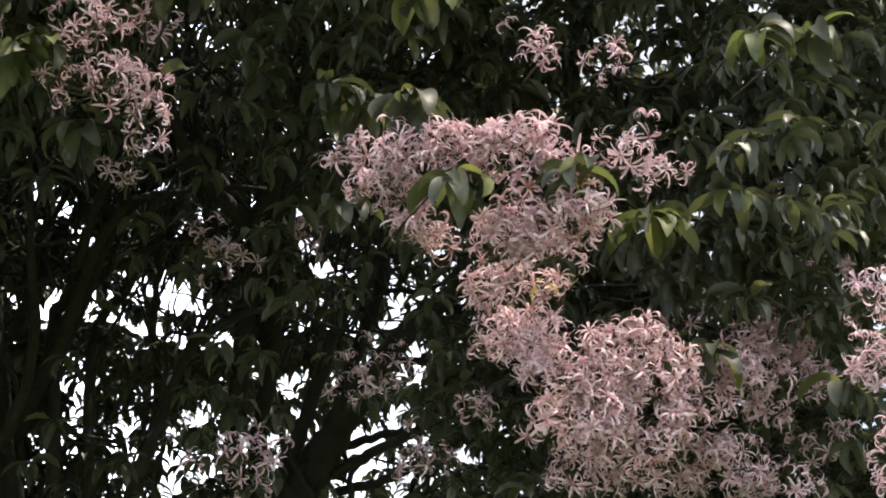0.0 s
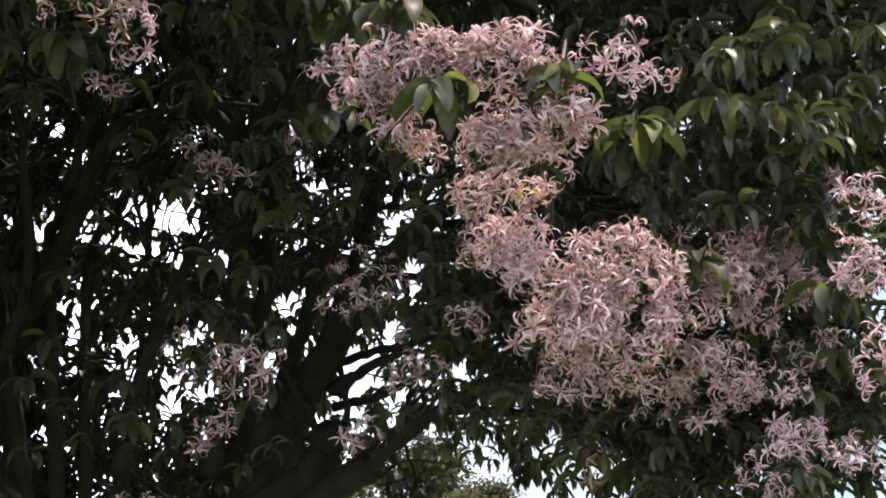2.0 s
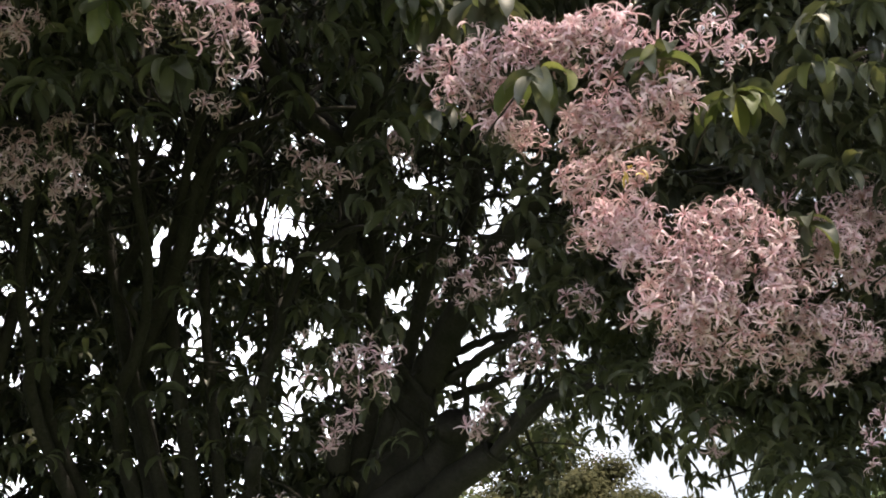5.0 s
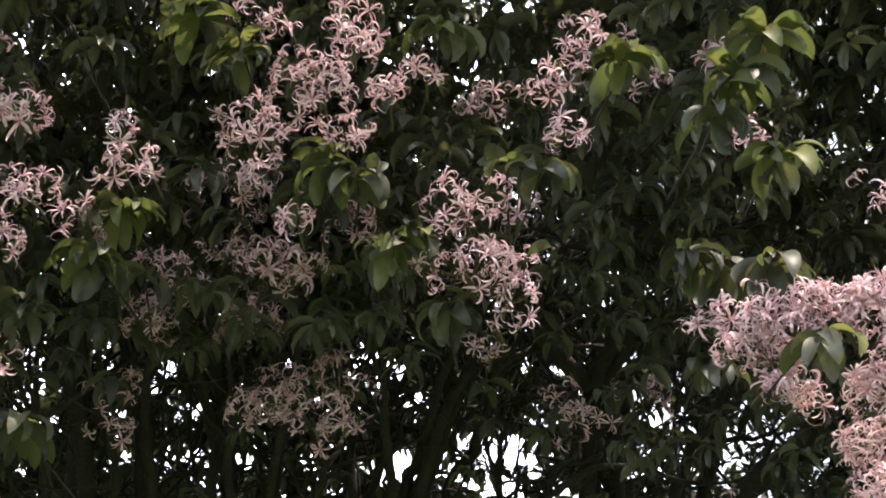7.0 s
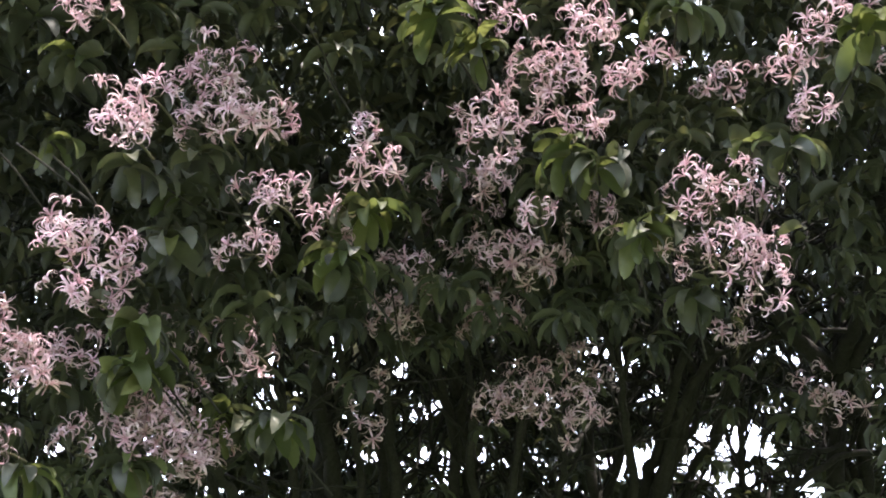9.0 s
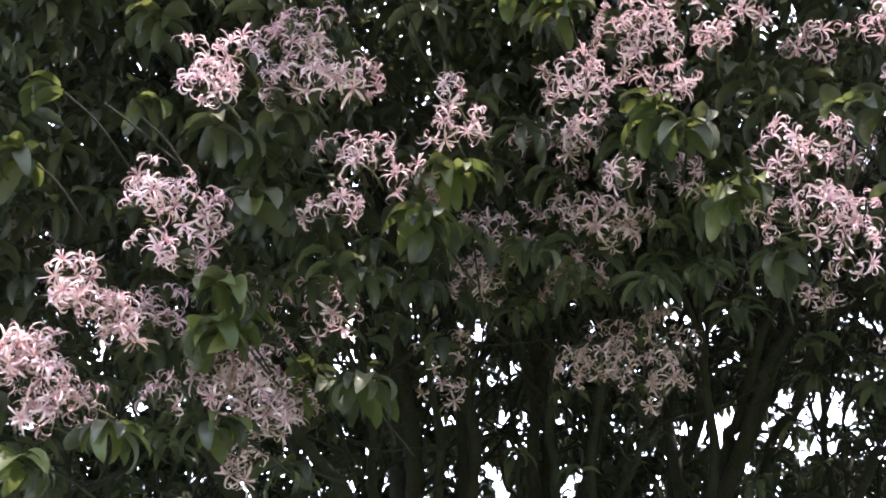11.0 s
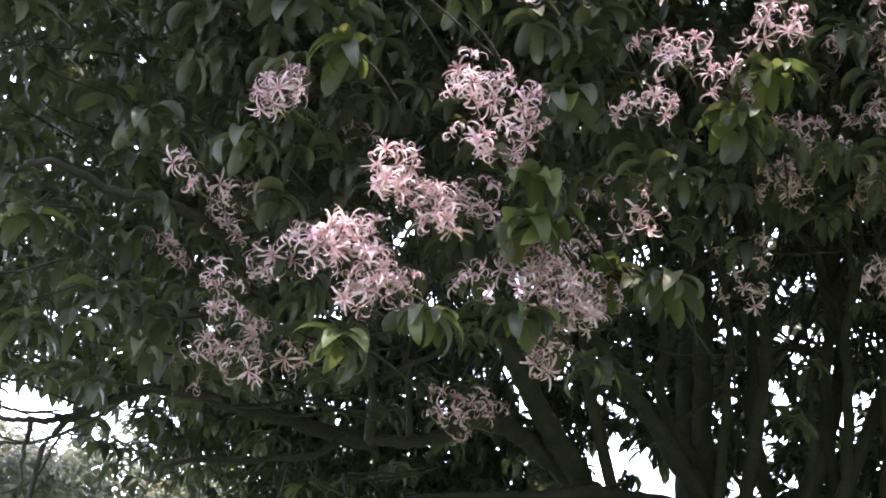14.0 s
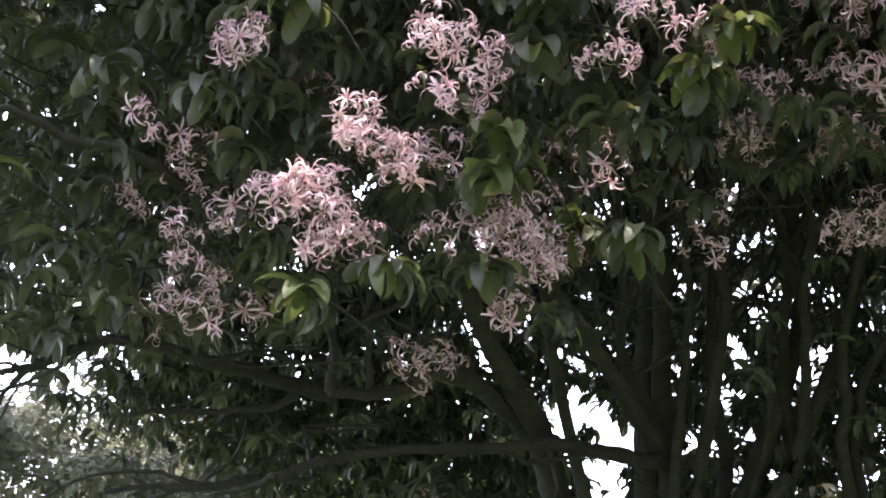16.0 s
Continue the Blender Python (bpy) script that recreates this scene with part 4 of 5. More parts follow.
dense_panicles_b = [
    (-0.12, 3.91, 3.55, 0.05, 0.04), (0.21, 3.87, 3.39, 0.06, 0.05), (0.28, 3.87, 3.36, 0.07, 0.07), (0.36, 3.82, 3.35, 0.08, 0.07), (0.43, 3.75, 3.33, 0.07, 0.06),
    (0.50, 3.71, 3.35, 0.06, 0.05), (0.53, 3.76, 3.32, 0.05, 0.05), (0.33, 3.89, 3.30, 0.08, 0.06), (0.24, 3.93, 3.33, 0.06, 0.05), (0.41, 3.85, 3.28, 0.07, 0.05),
    (0.28, 3.79, 3.45, 0.04, 0.04), (0.21, 4.10, 3.29, 0.06, 0.06), (0.29, 4.03, 3.26, 0.07, 0.06), (0.21, 4.23, 3.23, 0.07, 0.07), (0.29, 4.16, 3.17, 0.08, 0.07),
    (0.37, 4.11, 3.15, 0.07, 0.07), (0.32, 4.22, 3.11, 0.08, 0.06), (0.23, 4.31, 3.17, 0.07, 0.05),
]
dense_panicles_c = [
    (0.41, 4.04, 3.25, 0.04, 0.05), (0.33, 4.16, 3.02, 0.07, 0.05), (0.41, 4.15, 3.00, 0.08, 0.07), (0.50, 4.19, 2.97, 0.08, 0.07), (0.57, 4.20, 3.03, 0.08, 0.07),
    (0.57, 4.15, 3.09, 0.07, 0.05), (0.67, 4.20, 3.11, 0.08, 0.06), (0.77, 4.27, 3.09, 0.08, 0.06), (0.81, 4.30, 3.00, 0.06, 0.08), (0.69, 4.28, 3.01, 0.09, 0.07),
    (0.59, 4.28, 2.92, 0.09, 0.08), (0.50, 4.26, 2.88, 0.08, 0.07), (0.42, 4.26, 2.92, 0.07, 0.06), (0.74, 4.32, 2.90, 0.08, 0.07), (0.66, 4.33, 2.82, 0.08, 0.06),
    (0.57, 4.36, 2.83, 0.08, 0.06), (0.46, 4.38, 2.85, 0.08, 0.06), (0.68, 4.45, 2.77, 0.07, 0.05),
]
dense_panicles_d = [
    (0.37, 4.40, 2.91, 0.06, 0.06), (0.78, 4.31, 2.93, 0.05, 0.06), (1.22, 4.69, 3.29, 0.09, 0.07), (1.12, 4.63, 3.23, 0.07, 0.07), (0.98, 4.48, 3.09, 0.08, 0.07),
    (1.12, 4.65, 3.13, 0.09, 0.07), (1.26, 4.75, 3.20, 0.09, 0.07), (1.32, 4.70, 3.12, 0.06, 0.06), (1.17, 4.71, 3.04, 0.09, 0.06), (0.95, 4.47, 3.00, 0.07, 0.06),
    (0.89, 4.54, 2.84, 0.08, 0.06), (1.00, 4.59, 2.82, 0.09, 0.07), (1.11, 4.64, 2.76, 0.08, 0.06), (0.82, 4.60, 2.79, 0.07, 0.06), (0.45, 4.62, 2.81, 0.08, 0.06),
    (0.57, 4.59, 2.78, 0.08, 0.05),
]

whorls_a = [
    (0.69, 3.86, 3.37, 1.00), (0.11, 3.69, 3.46, 0.60), (0.45, 3.66, 3.44, 0.40), (-0.15, 3.97, 3.88, 0.20), (0.01, 3.87, 3.79, 0.20),
    (0.97, 3.98, 3.49, 0.20), (1.25, 3.80, 3.93, 0.20), (1.02, 3.60, 3.81, 0.30), (1.36, 4.49, 3.02, 0.30), (-1.91, 3.29, 3.97, 1.00),
    (-2.01, 3.33, 3.84, 0.80), (-1.56, 2.98, 4.40, 0.90), (-1.47, 3.12, 4.35, 0.90), (-1.07, 3.66, 3.95, 0.70), (-1.29, 3.45, 4.15, 0.90),
    (-2.53, 3.04, 3.43, 0.80), (-2.54, 3.63, 3.53, 0.85), (-2.74, 2.64, 4.01, 0.82), (-2.69, 2.77, 4.40, 0.10), (-2.47, 3.08, 3.86, 0.10),
    (-2.36, 3.01, 4.12, 0.10), (-0.88, 3.22, 4.41, 0.70),
]
whorls_b = [
    (-1.22, 3.50, 4.11, 0.40), (-2.44, 3.72, 3.49, 0.85), (-0.73, 3.68, 3.84, 0.50), (-2.74, 2.79, 4.11, 0.20), (-2.78, 2.67, 4.51, 0.10),
    (-0.63, 3.47, 4.03, 0.30), (-1.99, 3.07, 4.41, 0.10), (-2.48, 2.99, 3.53, 0.60), (-2.84, 2.57, 4.03, 0.80), (-2.94, 2.56, 3.83, 0.70),
    (-3.06, 2.40, 3.92, 0.40), (-2.65, 2.70, 3.98, 0.20), (-2.48, 2.87, 4.02, 0.20), (-2.42, 3.06, 4.02, 0.10), (-3.03, 2.89, 3.02, 0.50),
    (-2.82, 2.99, 3.14, 0.60), (-2.58, 3.11, 3.44, 0.70), (-3.27, 2.55, 3.57, 0.10), (-3.23, 2.47, 4.21, 0.10), (-1.14, 3.60, 3.90, 0.60),
    (-2.65, 3.27, 3.23, 0.70), (-2.27, 3.48, 3.40, 0.40),
]
whorls_c = [
    (-2.59, 3.18, 3.51, 0.70), (-3.18, 2.85, 3.42, 0.20), (-3.25, 2.75, 3.46, 0.20), (-2.65, 3.76, 3.26, 0.10), (-3.56, 2.42, 3.62, 0.10),
    (-3.84, 2.46, 3.79, 0.10), (-3.70, 2.21, 3.19, 0.10), (-0.04, 3.30, 4.12, 0.90), (0.06, 3.37, 3.89, 0.90), (-0.74, 3.52, 4.10, 0.30),
    (-0.10, 3.34, 4.04, 0.50), (-0.35, 3.31, 4.25, 0.90), (-1.99, 2.98, 4.49, 0.20), (0.06, 3.24, 4.22, 0.90), (-0.23, 3.88, 3.89, 0.20),
    (0.01, 3.73, 3.74, 0.20), (-1.04, 4.01, 3.86, 0.10), (-0.22, 4.08, 3.58, 0.20), (0.91, 4.32, 3.10, 0.30),
]
dense_panicles_e = [
    (-3.04, 2.76, 3.29, 0.07, 0.06), (-2.96, 2.80, 3.32, 0.07, 0.06), (-2.97, 2.83, 3.22, 0.08, 0.07), (-2.99, 2.88, 3.14, 0.06, 0.05), (-2.91, 2.86, 3.20, 0.05, 0.05),
    (-2.86, 2.75, 3.52, 0.06, 0.06), (-2.83, 2.78, 3.44, 0.07, 0.05), (-2.78, 2.86, 3.42, 0.07, 0.06), (-2.75, 2.90, 3.38, 0.05, 0.05),
]

outer_panicles = panicles_a + panicles_b + panicles_c
inner_panicles = shaded_panicles_a + shaded_panicles_b + shaded_panicles_c
dense_panicles = dense_panicles_a + dense_panicles_b + dense_panicles_c + dense_panicles_d + dense_panicles_e


def place(turn, height, dist):
    a, e = np.radians(turn), np.radians(height)
    return SPOT + dist[:, None] * np.stack([np.sin(a) * np.cos(e), np.cos(a) * np.cos(e), np.sin(e)], 1)


def closed(p, margin=1.0):
    """False for most of what would close one of the gaps cut along the camera's sight lines."""
    keep = np.ones(len(p), bool)
    for share, eye, rows in OPEN:
        q = p - np.array(eye)
        a = np.degrees(np.arctan2(q[:, 0], q[:, 1]))
        e = np.degrees(np.arcsin(q[:, 2] / np.linalg.norm(q, axis=1)))
        c = np.cos(np.radians(e))
        for x, y, r in rows:
            keep &= np.hypot((a - x) * c, e - y) > r * margin * share
    return keep | (rng.uniform(0, 1, len(p)) < 0.05)


HEADS = [(*r, 1.0) for r in outer_panicles + dense_panicles] + [(*r, 0.65) for r in inner_panicles]


def clear(p, share=0.9):
    """False for most of the leaves that would hide a panicle from the camera's side."""
    q = p - SPOT
    far = np.linalg.norm(q, axis=1)
    way = q / far[:, None]
    keep = np.ones(len(p), bool)
    for x, y, z, wide, tall, bare in HEADS:
        c = np.array((x, y, z)) - SPOT
        d = np.linalg.norm(c)
        off = np.linalg.norm(way - c / d, axis=1) * d
        keep &= ~((off < 0.95 * (wide + tall) / 2 + 0.03) & (far < d + 0.08) & (rng.uniform(0, 1, len(p)) < share * bare))
    return keep


def off_boughs(p, share=0.7):
    """False for most of the leaves that would hide a thick bough from the camera's side."""
    q = p - SPOT
    far = np.linalg.norm(q, axis=1)
    way = q / far[:, None]
    keep = np.ones(len(p), bool)
    for line, radius in BARE:
        for c in line:
            d = np.linalg.norm(c)
            keep &= ~((np.linalg.norm(way - c / d, axis=1) * d < radius + 0.035) & (far < d + 0.1))
    return keep | (rng.uniform(0, 1, len(p)) > share)


BARE = [(spline([np.array(q) for q in way], 8)[::2] - SPOT, (r0 + r1) / 2) for kind, r0, r1, way in all_boughs if r0 > 0.035]


sunlit_heads = [
    (-2.97, 2.81, 3.27, 0.14), (-2.99, 2.88, 3.16, 0.1), (-2.84, 2.76, 3.49, 0.1), (-2.80, 2.85, 3.43, 0.08), (-2.13, 3.12, 3.97, 0.09),
    (-2.38, 2.65, 3.99, 0.11), (-1.45, 3.33, 4.22, 0.12), (-1.28, 3.29, 4.35, 0.12), (-1.08, 3.38, 4.31, 0.08),
    (-1.16, 3.22, 4.45, 0.08), (-0.90, 3.64, 4.01, 0.12), (-0.92, 3.75, 3.86, 0.12), (-0.81, 3.79, 3.78, 0.12), (-0.57, 3.44, 4.13, 0.07),
    (-0.58, 3.52, 4.37, 0.08), (-0.46, 3.45, 4.44, 0.09), (-2.60, 2.78, 3.72, 0.06), (1.44, 4.43, 3.07, 0.1), (1.53, 4.50, 2.76, 0.14),
]


def in_shade(p, over=None, margin=0.045):
    """False for what would stand between the sun and the heads and shoots that it reaches."""
    keep = np.ones(len(p), bool)
    for x, y, z, r in SUNNY if over is None else over:
        v = p - np.array((x, y, z))
        up = v @ TO_SUN
        keep &= (up < 0.04) | (np.linalg.norm(v - up[:, None] * TO_SUN, axis=1) > r + margin)
    return keep


SUNNY = sunlit_heads + [(*r[:3], 0.12) for r in dense_panicles if r[0] < 0.86 and r[2] > 2.88] + [(*r[:3], 0.1) for r in whorls_a + whorls_b + whorls_c if r[3] >= 0.85]


def sample(n, turn, height):
    """Directions spread evenly over a patch of the crown."""
    a = rng.uniform(*turn, n)
    s = rng.uniform(math.sin(radians(height[0])), math.sin(radians(height[1])), n)
    return a, np.degrees(np.arcsin(s))


def edge_right(e):
    return np.interp(e, [7, 8, 10.5, 12, 13.7, 17, 24, 40], [14.6, 15.8, 18.2, 20.5, 22.6, 24.0, 25.0, 28.0])


NEAR_LOW = ([-75, -60, -50, -42, -35, -25, -15, -11, -8, -3, 0, 3, 8, 15, 24], [13, 13, 15, 18, 23, 26, 28, 31, 33.5, 33.5, 29, 20, 13, 9, 9])
BACK_LOW = ([-80, -60, -50, -42, -36, -31, -27, -15, -5, 3, 10, 20, 26], [19, 16, 14.6, 12.6, 12.0, 12.0, 10, 6, 10.5, 13.2, 12.0, 11.5, 14])
EDGE_LOW = ([-2, 3, 7, 10, 12, 15, 20], [15, 14.2, 12.4, 8.9, 7.7, 7.9, 12])
LEFT_LOW = ([-30, 0], [2.5, 2.5])
crown_parts = []


def crown_layer(count, turn, height, dist, low, size, leaf_count, cuts, thin_below=None, share=None, margin=1.0, patchy=0.0):
    a, e = sample(count, turn, height)
    keep = (e > np.interp(a, *low) + rng.normal(0, 0.8, count)) & (a < edge_right(e) + rng.normal(0, 0.7, count))
    if thin_below is not None:
        x = np.clip((e - np.interp(a, *thin_below)) / 5.0, 0, 1)
        least = np.interp(a, *share)
        keep &= rng.uniform(0, 1, count) < least + (1 - least) * x
    if patchy:                                  # the foliage hangs in clumps with gaps between
        wave = np.array([noise.noise(Vector((i * 0.6, j * 0.7, 3.3))) + 0.8 * noise.noise(Vector((i * 1.5, j * 1.7, 8.8))) for i, j in zip(a, e)])
        keep &= rng.uniform(0, 1, count) < np.clip(0.85 + patchy * wave, 0.1, 1)
    a, e = a[keep], e[keep]
    wave = np.array([noise.noise(Vector((i * 0.11, j * 0.16, dist[0]))) for i, j in zip(a, e)])
    d = rng.uniform(*dist, len(a)) + 0.45 * wave
    p = place(a, e, d)
    p = p[closed(p, margin) & clear(p) & in_shade(p) & off_boughs(p)]
    arrays = list(whorl_leaves(rng, p, leaf_count, rng.uniform(0.8, 1.15, len(p)) * size, 1.0, 0.65 if dist[0] < 6 else 0.2))
    ok = closed(arrays[0] + np.stack([np.sin(arrays[1]), np.cos(arrays[1]), -0.6 * np.ones(len(arrays[1]))], 1) * 0.05, margin * 0.85) & in_shade(arrays[0])
    arrays = [q[ok] for q in arrays]
    crown_parts.append((leaves(*arrays, cuts), p))


THIN = ([-80, -55, -40, -25, -10, 2, 7, 26], [22, 22, 24, 27, 27, 22, 12, 10])
GAPPY = ([-60, -40, -30, -24, -16, -12, -4, 3, 8], [0.8, 0.93, 1.0, 1.0, 1.0, 0.78, 0.5, 0.58, 0.75])
ALL = ([-90, 90], [90, 90])
crown_layer(2350, (-72, 5), (8, 46), (4.7, 5.6), NEAR_LOW, 0.14, 8, 5, patchy=0.5)
crown_layer(1500, (4, 28), (9, 46), (5.7, 6.8), NEAR_LOW, 0.125, 8, 4, patchy=0.4)
crown_layer(6200, (-74, 27), (9, 54), (5.8, 8.0), NEAR_LOW, 0.145, 8, 4, patchy=0.5)
crown_layer(13500, (-74, 28), (5, 55), (8.7, 11.6), BACK_LOW, 0.145, 8, 3, THIN, GAPPY, 0.85, 0.6)
crown_layer(15500, (-58, 12), (5, 31), (8.2, 10.8), BACK_LOW, 0.155, 7, 3, ALL, GAPPY, 0.9, 0.8)
crown_layer(1900, (-20, 6), (25, 37), (8.8, 11.4), BACK_LOW, 0.145, 8, 3, None, None, 1.0, 0.4)
crown_layer(2200, (-56, -19), (29, 41), (8.6, 11.0), BACK_LOW, 0.145, 8, 3, None, None, 1.0, 0.4)
crown_layer(480, (-20, -3), (18, 25), (8.8, 11.0), BACK_LOW, 0.145, 8, 3, None, None, 1.0, 0.4)
crown_layer(500, (-58, 4), (6, 30), (6.2, 8.2), BACK_LOW, 0.12, 7, 4)
crown_layer(800, (-47, -31), (11, 19), (8.2, 11.0), BACK_LOW, 0.12, 7, 3, None, None, 0.9)
crown_layer(460, (-13.5, -6.6), (2.5, 10.8), (8.6, 10.0), LEFT_LOW, 0.13, 8, 3)
crown_layer(420, (-24, -6), (3.0, 12.5), (8.5, 9.8), LEFT_LOW, 0.125, 8, 3)
crown_layer(420, (-50, -32), (28, 43), (5.9, 7.6), NEAR_LOW, 0.145, 8, 4)
# mostly above the view, added to shade the inside of the crown
crown_layer(1800, (-70, 26), (38, 64), (6.0, 9.0), ([-90, 90], [40, 40]), 0.15, 8, 2)
crown_layer(950, (2, 19), (7.0, 19), (5.6, 7.5), EDGE_LOW, 0.125, 7, 4)
# unseen layer overhead, added to keep most of the sun off the blossom
crown_layer(2300, (-80, 34), (47, 72), (4.4, 6.4), ([-90, 90], [47, 47]), 0.15, 8, 2)
names = ("near_foliage", "outer_edge_foliage", "inner_foliage", "outer_foliage", "skirt_foliage", "back_foliage", "upper_back_foliage", "lower_back_foliage", "inner_skirt_foliage", "low_foliage", "trunk_foliage", "stem_foliage", "upper_foliage", "unseen_top_foliage", "edge_foliage", "unseen_shade_foliage")
for name, (arr, _) in zip(names, crown_parts):
    part(name, mesh_of(name, *arr, m_leaf), tree, kind="stuff")

# twigs that carry the whorls
pieces = []
for _, p in crown_parts[:3]:
    for q in p[rng.uniform(0, 1, len(p)) < 0.22]:
        back = (FOOT + [0, 0, 4.2] - q)
        back /= np.linalg.norm(back)
        far = q + back * rng.uniform(0.3, 0.6) + rng.normal(0, 0.12, 3)
        pieces.append(tube([far, (far + q) / 2 + rng.normal(0, 0.05, 3) - [0, 0, 0.05], q], 0.0045, 0.0025, 4, 3))
# thin shoots that spring from the boughs, headed away from the camera
for row in all_boughs:
    way = spline(row[3], 8)
    for _ in range(5 if row[2] > 0.0125 else 0):
        k = int(rng.integers(len(way) // 4, len(way) - 1))
        to_eye = (SPOT - way[k]) / np.linalg.norm(SPOT - way[k])
        head = way[k + 1] - way[k]
        head = head / np.linalg.norm(head) + rng.normal(0, 0.5, 3) + [0, 0, 0.3]
        head -= max(0.0, head @ to_eye + 0.2) * to_eye
        head /= np.linalg.norm(head)
        run = rng.uniform(0.3, 0.9)
        if np.linalg.norm(way[k] - SPOT) < 6.4 or way[k][2] < 1.9:
            continue
        bend = rng.normal(0, 0.2, (2, 3)) * run
        q = [way[k], way[k] + head * run * 0.35 + bend[0] * 0.5, way[k] + head * run * 0.7 + bend[1], way[k] + head * run + bend[0] + [0, 0, 0.1]]
        pieces.append(tube(q, min(row[2] * 0.9, rng.uniform(0.008, 0.016)), 0.004, 5, 4, 0.008, rng))
        side = q[2] + rng.normal(0, 0.2, 3)
        pieces.append(tube([q[1], (q[1] + side) / 2 + rng.normal(0, 0.04, 3), side], 0.006, 0.003, 4, 3, 0.005, rng))
part("fine_twig", mesh_of("fine_twig", *joined(pieces), m_bark), tree, kind="stuff")


# sprays that hang below the edge of the crown
hrng = np.random.default_rng(77)
hanging = [
    [(0.30, 8.23, 3.83), (0.72, 8.53, 3.37), (0.84, 8.68, 3.11), (0.75, 8.74, 2.78)],
    [(0.78, 8.53, 3.36), (0.99, 8.65, 3.19), (1.07, 8.70, 2.87), (1.24, 8.71, 2.65)],
    [(-0.19, 8.19, 3.61), (-0.10, 8.37, 3.27), (-0.11, 8.44, 2.94), (0.13, 8.47, 2.75)],
    [(1.21, 7.03, 2.90), (1.30, 7.05, 2.73), (1.38, 7.07, 2.55)],
    [(1.31, 6.21, 2.81), (1.46, 6.11, 2.62), (1.62, 5.98, 2.54)],
    [(1.77, 5.66, 2.86), (1.87, 5.52, 2.85), (1.99, 5.49, 2.83)],
    [(0.35, 8.36, 3.72), (0.52, 8.52, 3.46), (0.54, 8.55, 3.33)],
    [(1.01, 7.40, 3.25), (1.08, 7.47, 2.90), (0.99, 7.52, 2.67)],
    [(1.62, 5.95, 2.71), (1.71, 5.82, 2.71), (1.74, 5.82, 2.66)],
]
for way in hanging:
    p = spline(way, 7)
    spray = part("hanging_spray", mesh_of("hanging_spray", *tube(way, 0.012, 0.003, 6, 6, 0.006, hrng), m_bark), tree)
    spots = p[hrng.integers(len(p) // 4, len(p), 16)] + hrng.normal(0, 0.05, (16, 3))
    part("spray_foliage", mesh_of("spray_foliage", *leaves(*whorl_leaves(hrng, np.vstack([spots, p[-1:]]), 4, np.full(17, 0.115))), m_leaf), spray, kind="stuff")


# ---- the flowering tree: bright and dark leaf whorls at the tips ----
lrng = np.random.default_rng(31)
leaf_meshes = []
for mat in (m_young_lit, m_leaf_one):
    for _ in range(6):
        one = np.ones(1)
        size = lrng.uniform(0.125, 0.17)
        a = leaves(np.zeros((1, 3)), 0 * one, 0 * one, one * lrng.uniform(1.5, 2.5), one * size, one * size * lrng.uniform(0.28, 0.37), one * lrng.normal(0, 0.2), 8, 0.2, 1.25, 0.62)
        leaf_meshes.append(mesh_of("leaf", *a, mat))


def leaf_whorl(x, y, z, young):
    c = np.array((x, y, z))
    back = FOOT + [0, 0, 4.0] - c
    back /= np.linalg.norm(back)
    side = lrng.normal(0, 0.05, 3)
    stem = tube([c + back * 0.3 - [0, 0, 0.08] + side, c + back * 0.14 - [0, 0, 0.02] + side * 0.2, c], 0.0045, 0.003, 6, 4)
    head = part("leaf_whorl", mesh_of("twig", *stem, m_bark), tree, "fresh yellow-green drooping leaves" if young > 0.5 else "glossy dark-green drooping leaves")
    for i in range(int(lrng.integers(11, 15)) + (5 if young > 0.65 else 0)):
        # young sets how many leaves take the colour with sunlight in it
        k = int(lrng.integers(6)) + (0 if lrng.uniform() < 0.75 * young else 6)
        turn = Matrix.Translation(c + lrng.normal(0, 0.01, 3)) @ Euler((lrng.uniform(-0.35, 0.6), lrng.normal(0, 0.3), i * 2.4 + lrng.normal(0, 0.25))).to_matrix().to_4x4() @ Matrix.Scale(lrng.uniform(0.75, 1.15), 4)
        if in_shade(np.array([turn @ Vector((0, 0.08, -0.02)), turn @ Vector((0, 0.03, 0))]), sunlit_heads, 0.01).all():
            part("leaf", leaf_meshes[k], head).matrix_basis = turn


for row in whorls_a + whorls_b + whorls_c:
    leaf_whorl(*row)


YELLOW = (0.31, 3.55, 3.04)


# ---- the flowering tree: blossom ----
def flower(rng, size):
    """One flower: five long strap petals that roll back, five narrow ones between, and thin stamens."""
    out = []
    for ring, (count, long, wide, lift, curl) in enumerate(((5, 0.86, 0.088, 0.8, 4.5), (5, 0.72, 0.040, 0.95, 3.6), (3, 0.5, 0.016, 1.25, 0.7))):
        n = count
        turn = np.arange(n) * 2 * np.pi / n + ring * 0.6 + rng.normal(0, 0.22, n)
        z = np.zeros((n, 3))
        a = leaves(z, turn, lift + rng.normal(0, 0.22, n), curl * rng.uniform(0.35, 1.5, n), size * long * rng.uniform(0.85, 1.15, n), size * wide * rng.uniform(0.8, 1.2, n), rng.normal(0, 0.35, n), (7, 5, 2)[ring], 0.12, 1.9, 0.45)
        out.append(a)
    return joined(out)


frng = np.random.default_rng(12)
flower_arrays = [flower(frng, 0.1) for _ in range(9)]
flower_meshes = [mesh_of("flower", *a, m_petal_one) for a in flower_arrays]


def facing(d):
    """A turn that lays the flower's axis along d."""
    q = Vector(d).to_track_quat("Z", "Y")
    return np.array((q @ Euler((0, 0, frng.uniform(0, 6.28))).to_quaternion()).to_matrix())


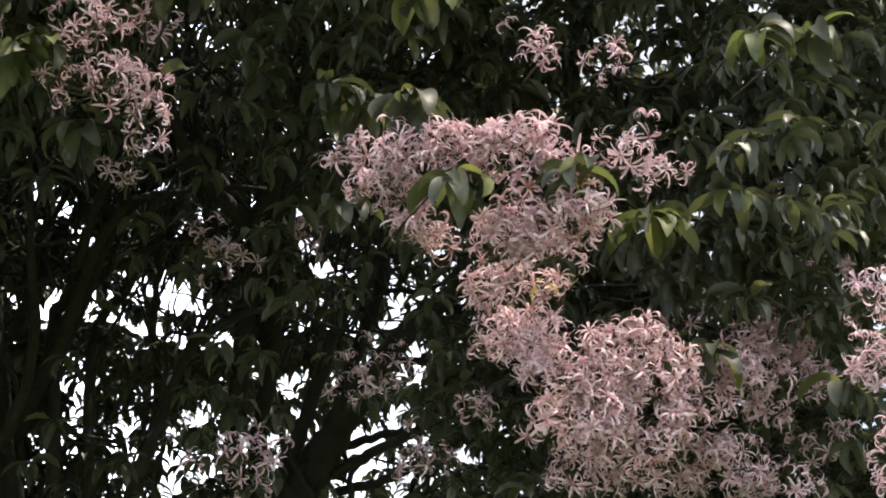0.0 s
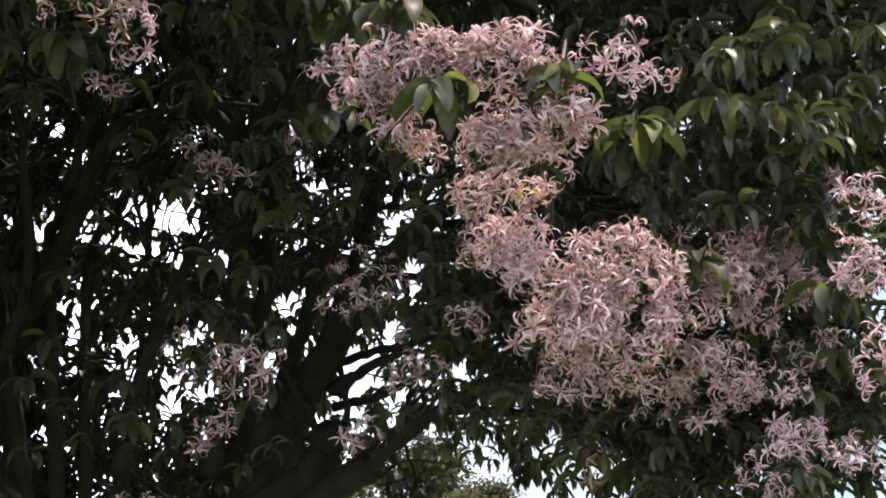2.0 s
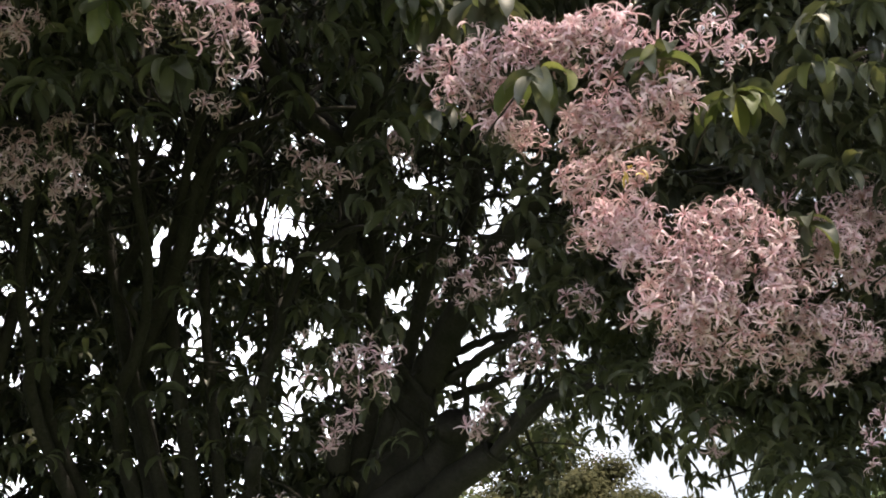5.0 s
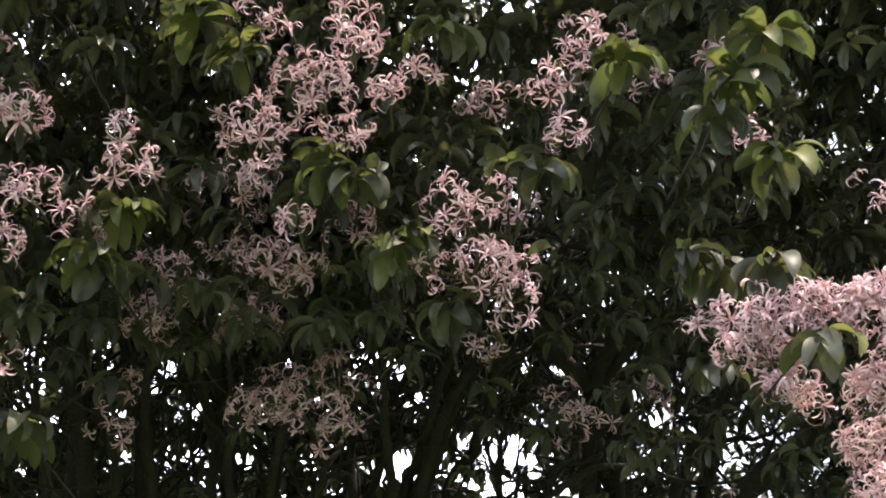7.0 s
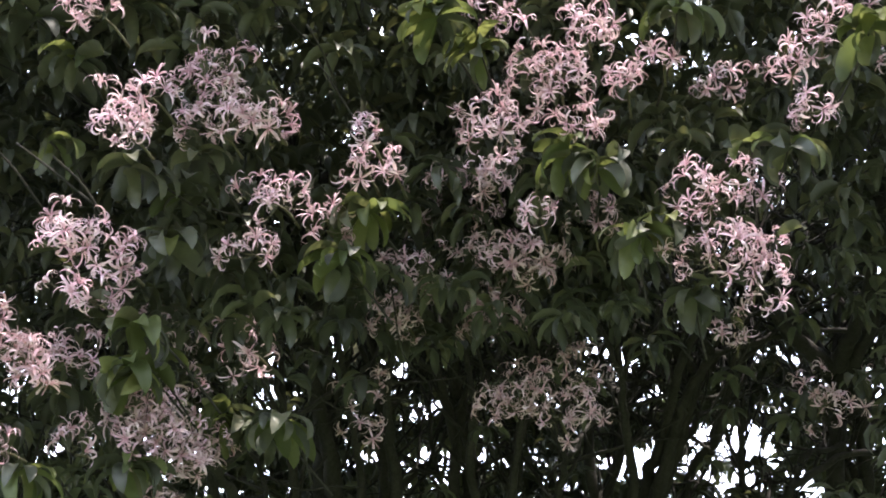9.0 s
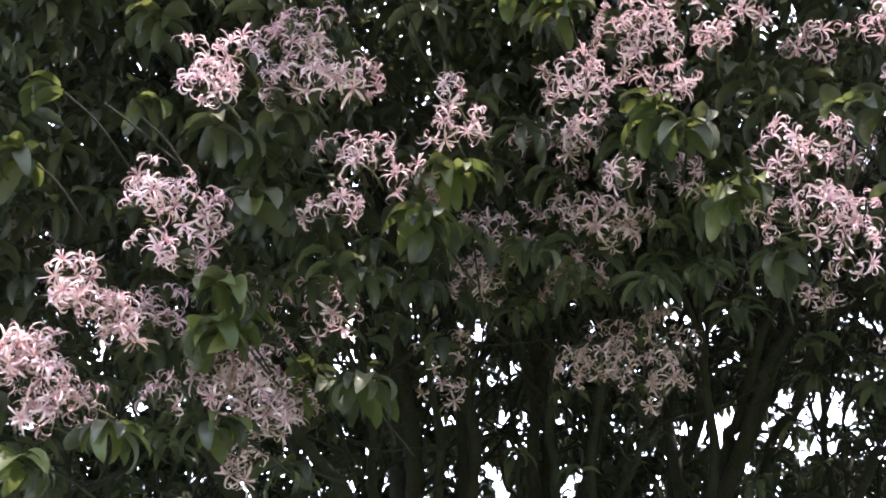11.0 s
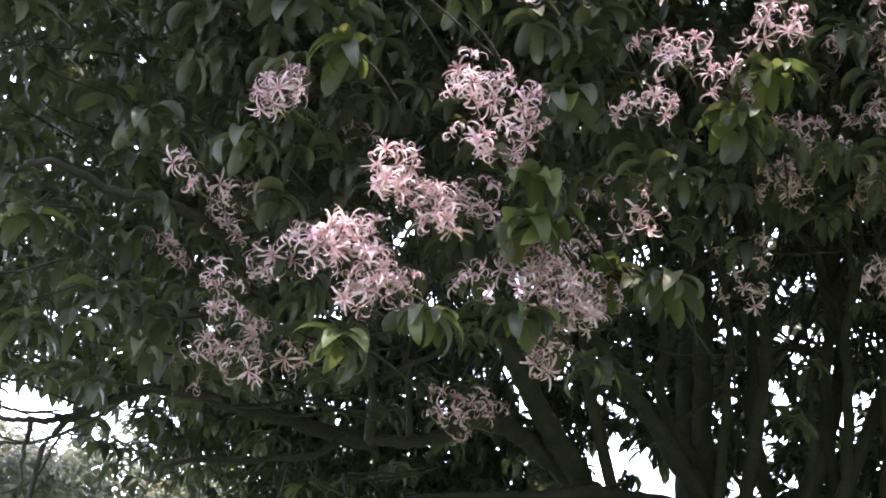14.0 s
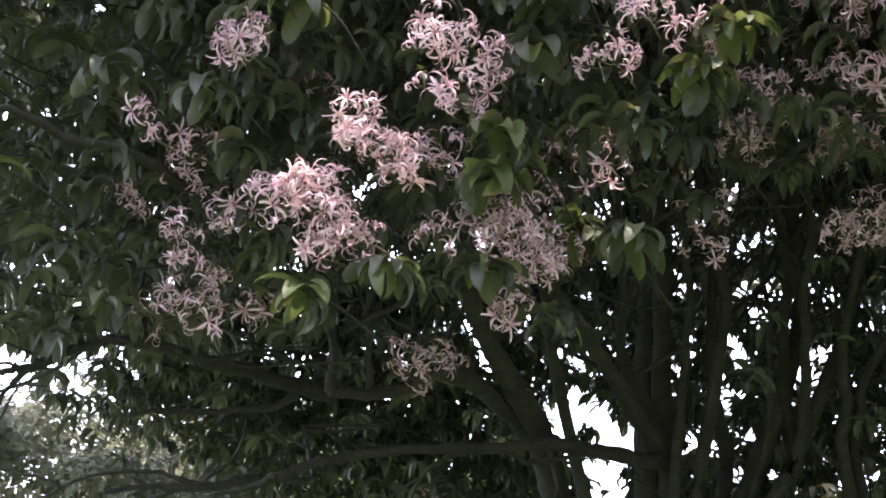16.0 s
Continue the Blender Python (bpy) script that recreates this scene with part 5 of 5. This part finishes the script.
def flower_cluster(x, y, z, wide, tall, dense=False, full=1.6):
    c = np.array((x, y, z))
    near = not dense and np.linalg.norm(c - SPOT) < 4.45
    n = max(4, int((2.0 if dense else full) * math.pi * wide * tall / 0.047 ** 2))
    stray = 0.06 if dense else 0.24
    stalks, spots = [], []
    inward = (FOOT + [0, 0, 4.2] - c) / np.linalg.norm(FOOT + [0, 0, 4.2] - c)
    foot = c + inward * 0.07 - [0, 0, 0.02]
    to_eye = (SPOT - c) / np.linalg.norm(SPOT - c)
    lobes = frng.normal(0, 1, (6, 3))
    lobes *= (frng.uniform(0.3, 0.72, 6) / np.linalg.norm(lobes, axis=1))[:, None]
    k = 0
    while len(spots) < n and k < n * 30:
        k += 1
        u = frng.normal(0, 1, 3)
        u /= np.linalg.norm(u)
        if u @ to_eye < -0.35 or u[2] < -0.85:
            continue
        lobe = lobes[int(frng.integers(len(lobes)))]
        q = c + (lobe + u * (frng.uniform(0.75, 1.15) if frng.uniform() < stray else frng.uniform(0.3, 0.72))) * [wide * 1.12, wide * 0.9, tall * 1.12]
        if spots and min(np.linalg.norm(q - s) for s, _ in spots) < (0.018 if dense else 0.026):
            continue
        d = u * 0.8 + [0, 0, 0.35] + frng.normal(0, 0.3, 3)
        spots.append((q, d / np.linalg.norm(d)))
    heart = c + [0, 0.02, -tall * 0.3]
    stalks.append(tube([foot + inward * 0.07 + [0, 0, -0.02], foot, heart], 0.005, 0.004, 5, 3))
    for s, d in spots:
        stalks.append(tube([heart + (s - heart) * 0.15, (heart + s) / 2 - [0, 0, 0.008], s], 0.0018, 0.0012, 4, 2))
    head = part("panicle", mesh_of("stalk", *joined(stalks), m_stalk), tree, "upright head of pale pink spidery flowers")
    rest = []
    for s, d in spots:
        i = int(frng.integers(len(flower_arrays)))
        g = frng.uniform(0.74, 0.98) if dense else frng.uniform(0.68, 0.95)
        if near:
            ob = part("flower", flower_meshes[i], head)
            r = facing(d)
            m = Matrix([[*(r[j] * g), s[j]] for j in range(3)] + [[0, 0, 0, 1]])
            ob.matrix_basis = m
        else:
            co, tri, run = flower_arrays[i]
            rest.append((co * g @ facing(d).T + s, tri, run))
    if rest:
        part("blossom", mesh_of("blossom", *joined(rest), m_petal_dense if dense else m_petal), head, kind="stuff")


for row in outer_panicles:
    flower_cluster(*row)
for row in inner_panicles:
    flower_cluster(*row, full=0.95)
for row in dense_panicles:
    flower_cluster(*row, True)

# leaf whorls added on the sun's side of chosen panicles, to shade them
to_shade = [np.array(r[:3]) for r in inner_panicles]
low_down = [np.array(r[:3]) for r in outer_panicles if r[0] < 0.3 and r[2] < 3.2 and r[1] > 4.2]
to_shade += low_down + [np.array(r[:3]) for r in dense_panicles if r[0] > 0.86 or r[2] < 2.86]
over = np.vstack([c + TO_SUN * frng.uniform(0.3, 1.0, (n, 1)) + frng.normal(0, 0.15, (n, 3)) for c in to_shade for n in [9 if c[2] < 1.6 + 0.36 * np.hypot(c[0], c[1]) else 24]])
over = over[closed(over, 1.0) & clear(over) & in_shade(over)]
part("shading_foliage", mesh_of("shading_foliage", *leaves(*whorl_leaves(frng, over, 8, np.full(len(over), 0.125)), 4), m_leaf), tree, kind="stuff")

# a few leaves turning yellow among the blossom
for i, (dx, dz, lift, curl, long) in enumerate(((0, 0, -0.7, 1.0, 0.055), (0.012, 0.012, 0.3, 1.6, 0.05), (-0.01, 0.008, -1.2, 0.3, 0.045), (0.03, 0.004, -0.3, 1.9, 0.05), (0.018, -0.012, 0.8, 2.2, 0.04))):
    leaf = part("leaf", mesh_of("leaf", *leaves(np.zeros((1, 3)), np.zeros(1), np.array([lift]), np.array([curl]), np.array([long]), np.array([0.011]), np.array([0.4 - 0.3 * i]), 7), m_yellow), tree, "yellowing leaf")
    leaf.matrix_basis = Matrix.Translation((YELLOW[0] + dx, YELLOW[1], YELLOW[2] + dz + 0.01)) @ Euler((0, 0, 2.1 + i * 0.75)).to_matrix().to_4x4()
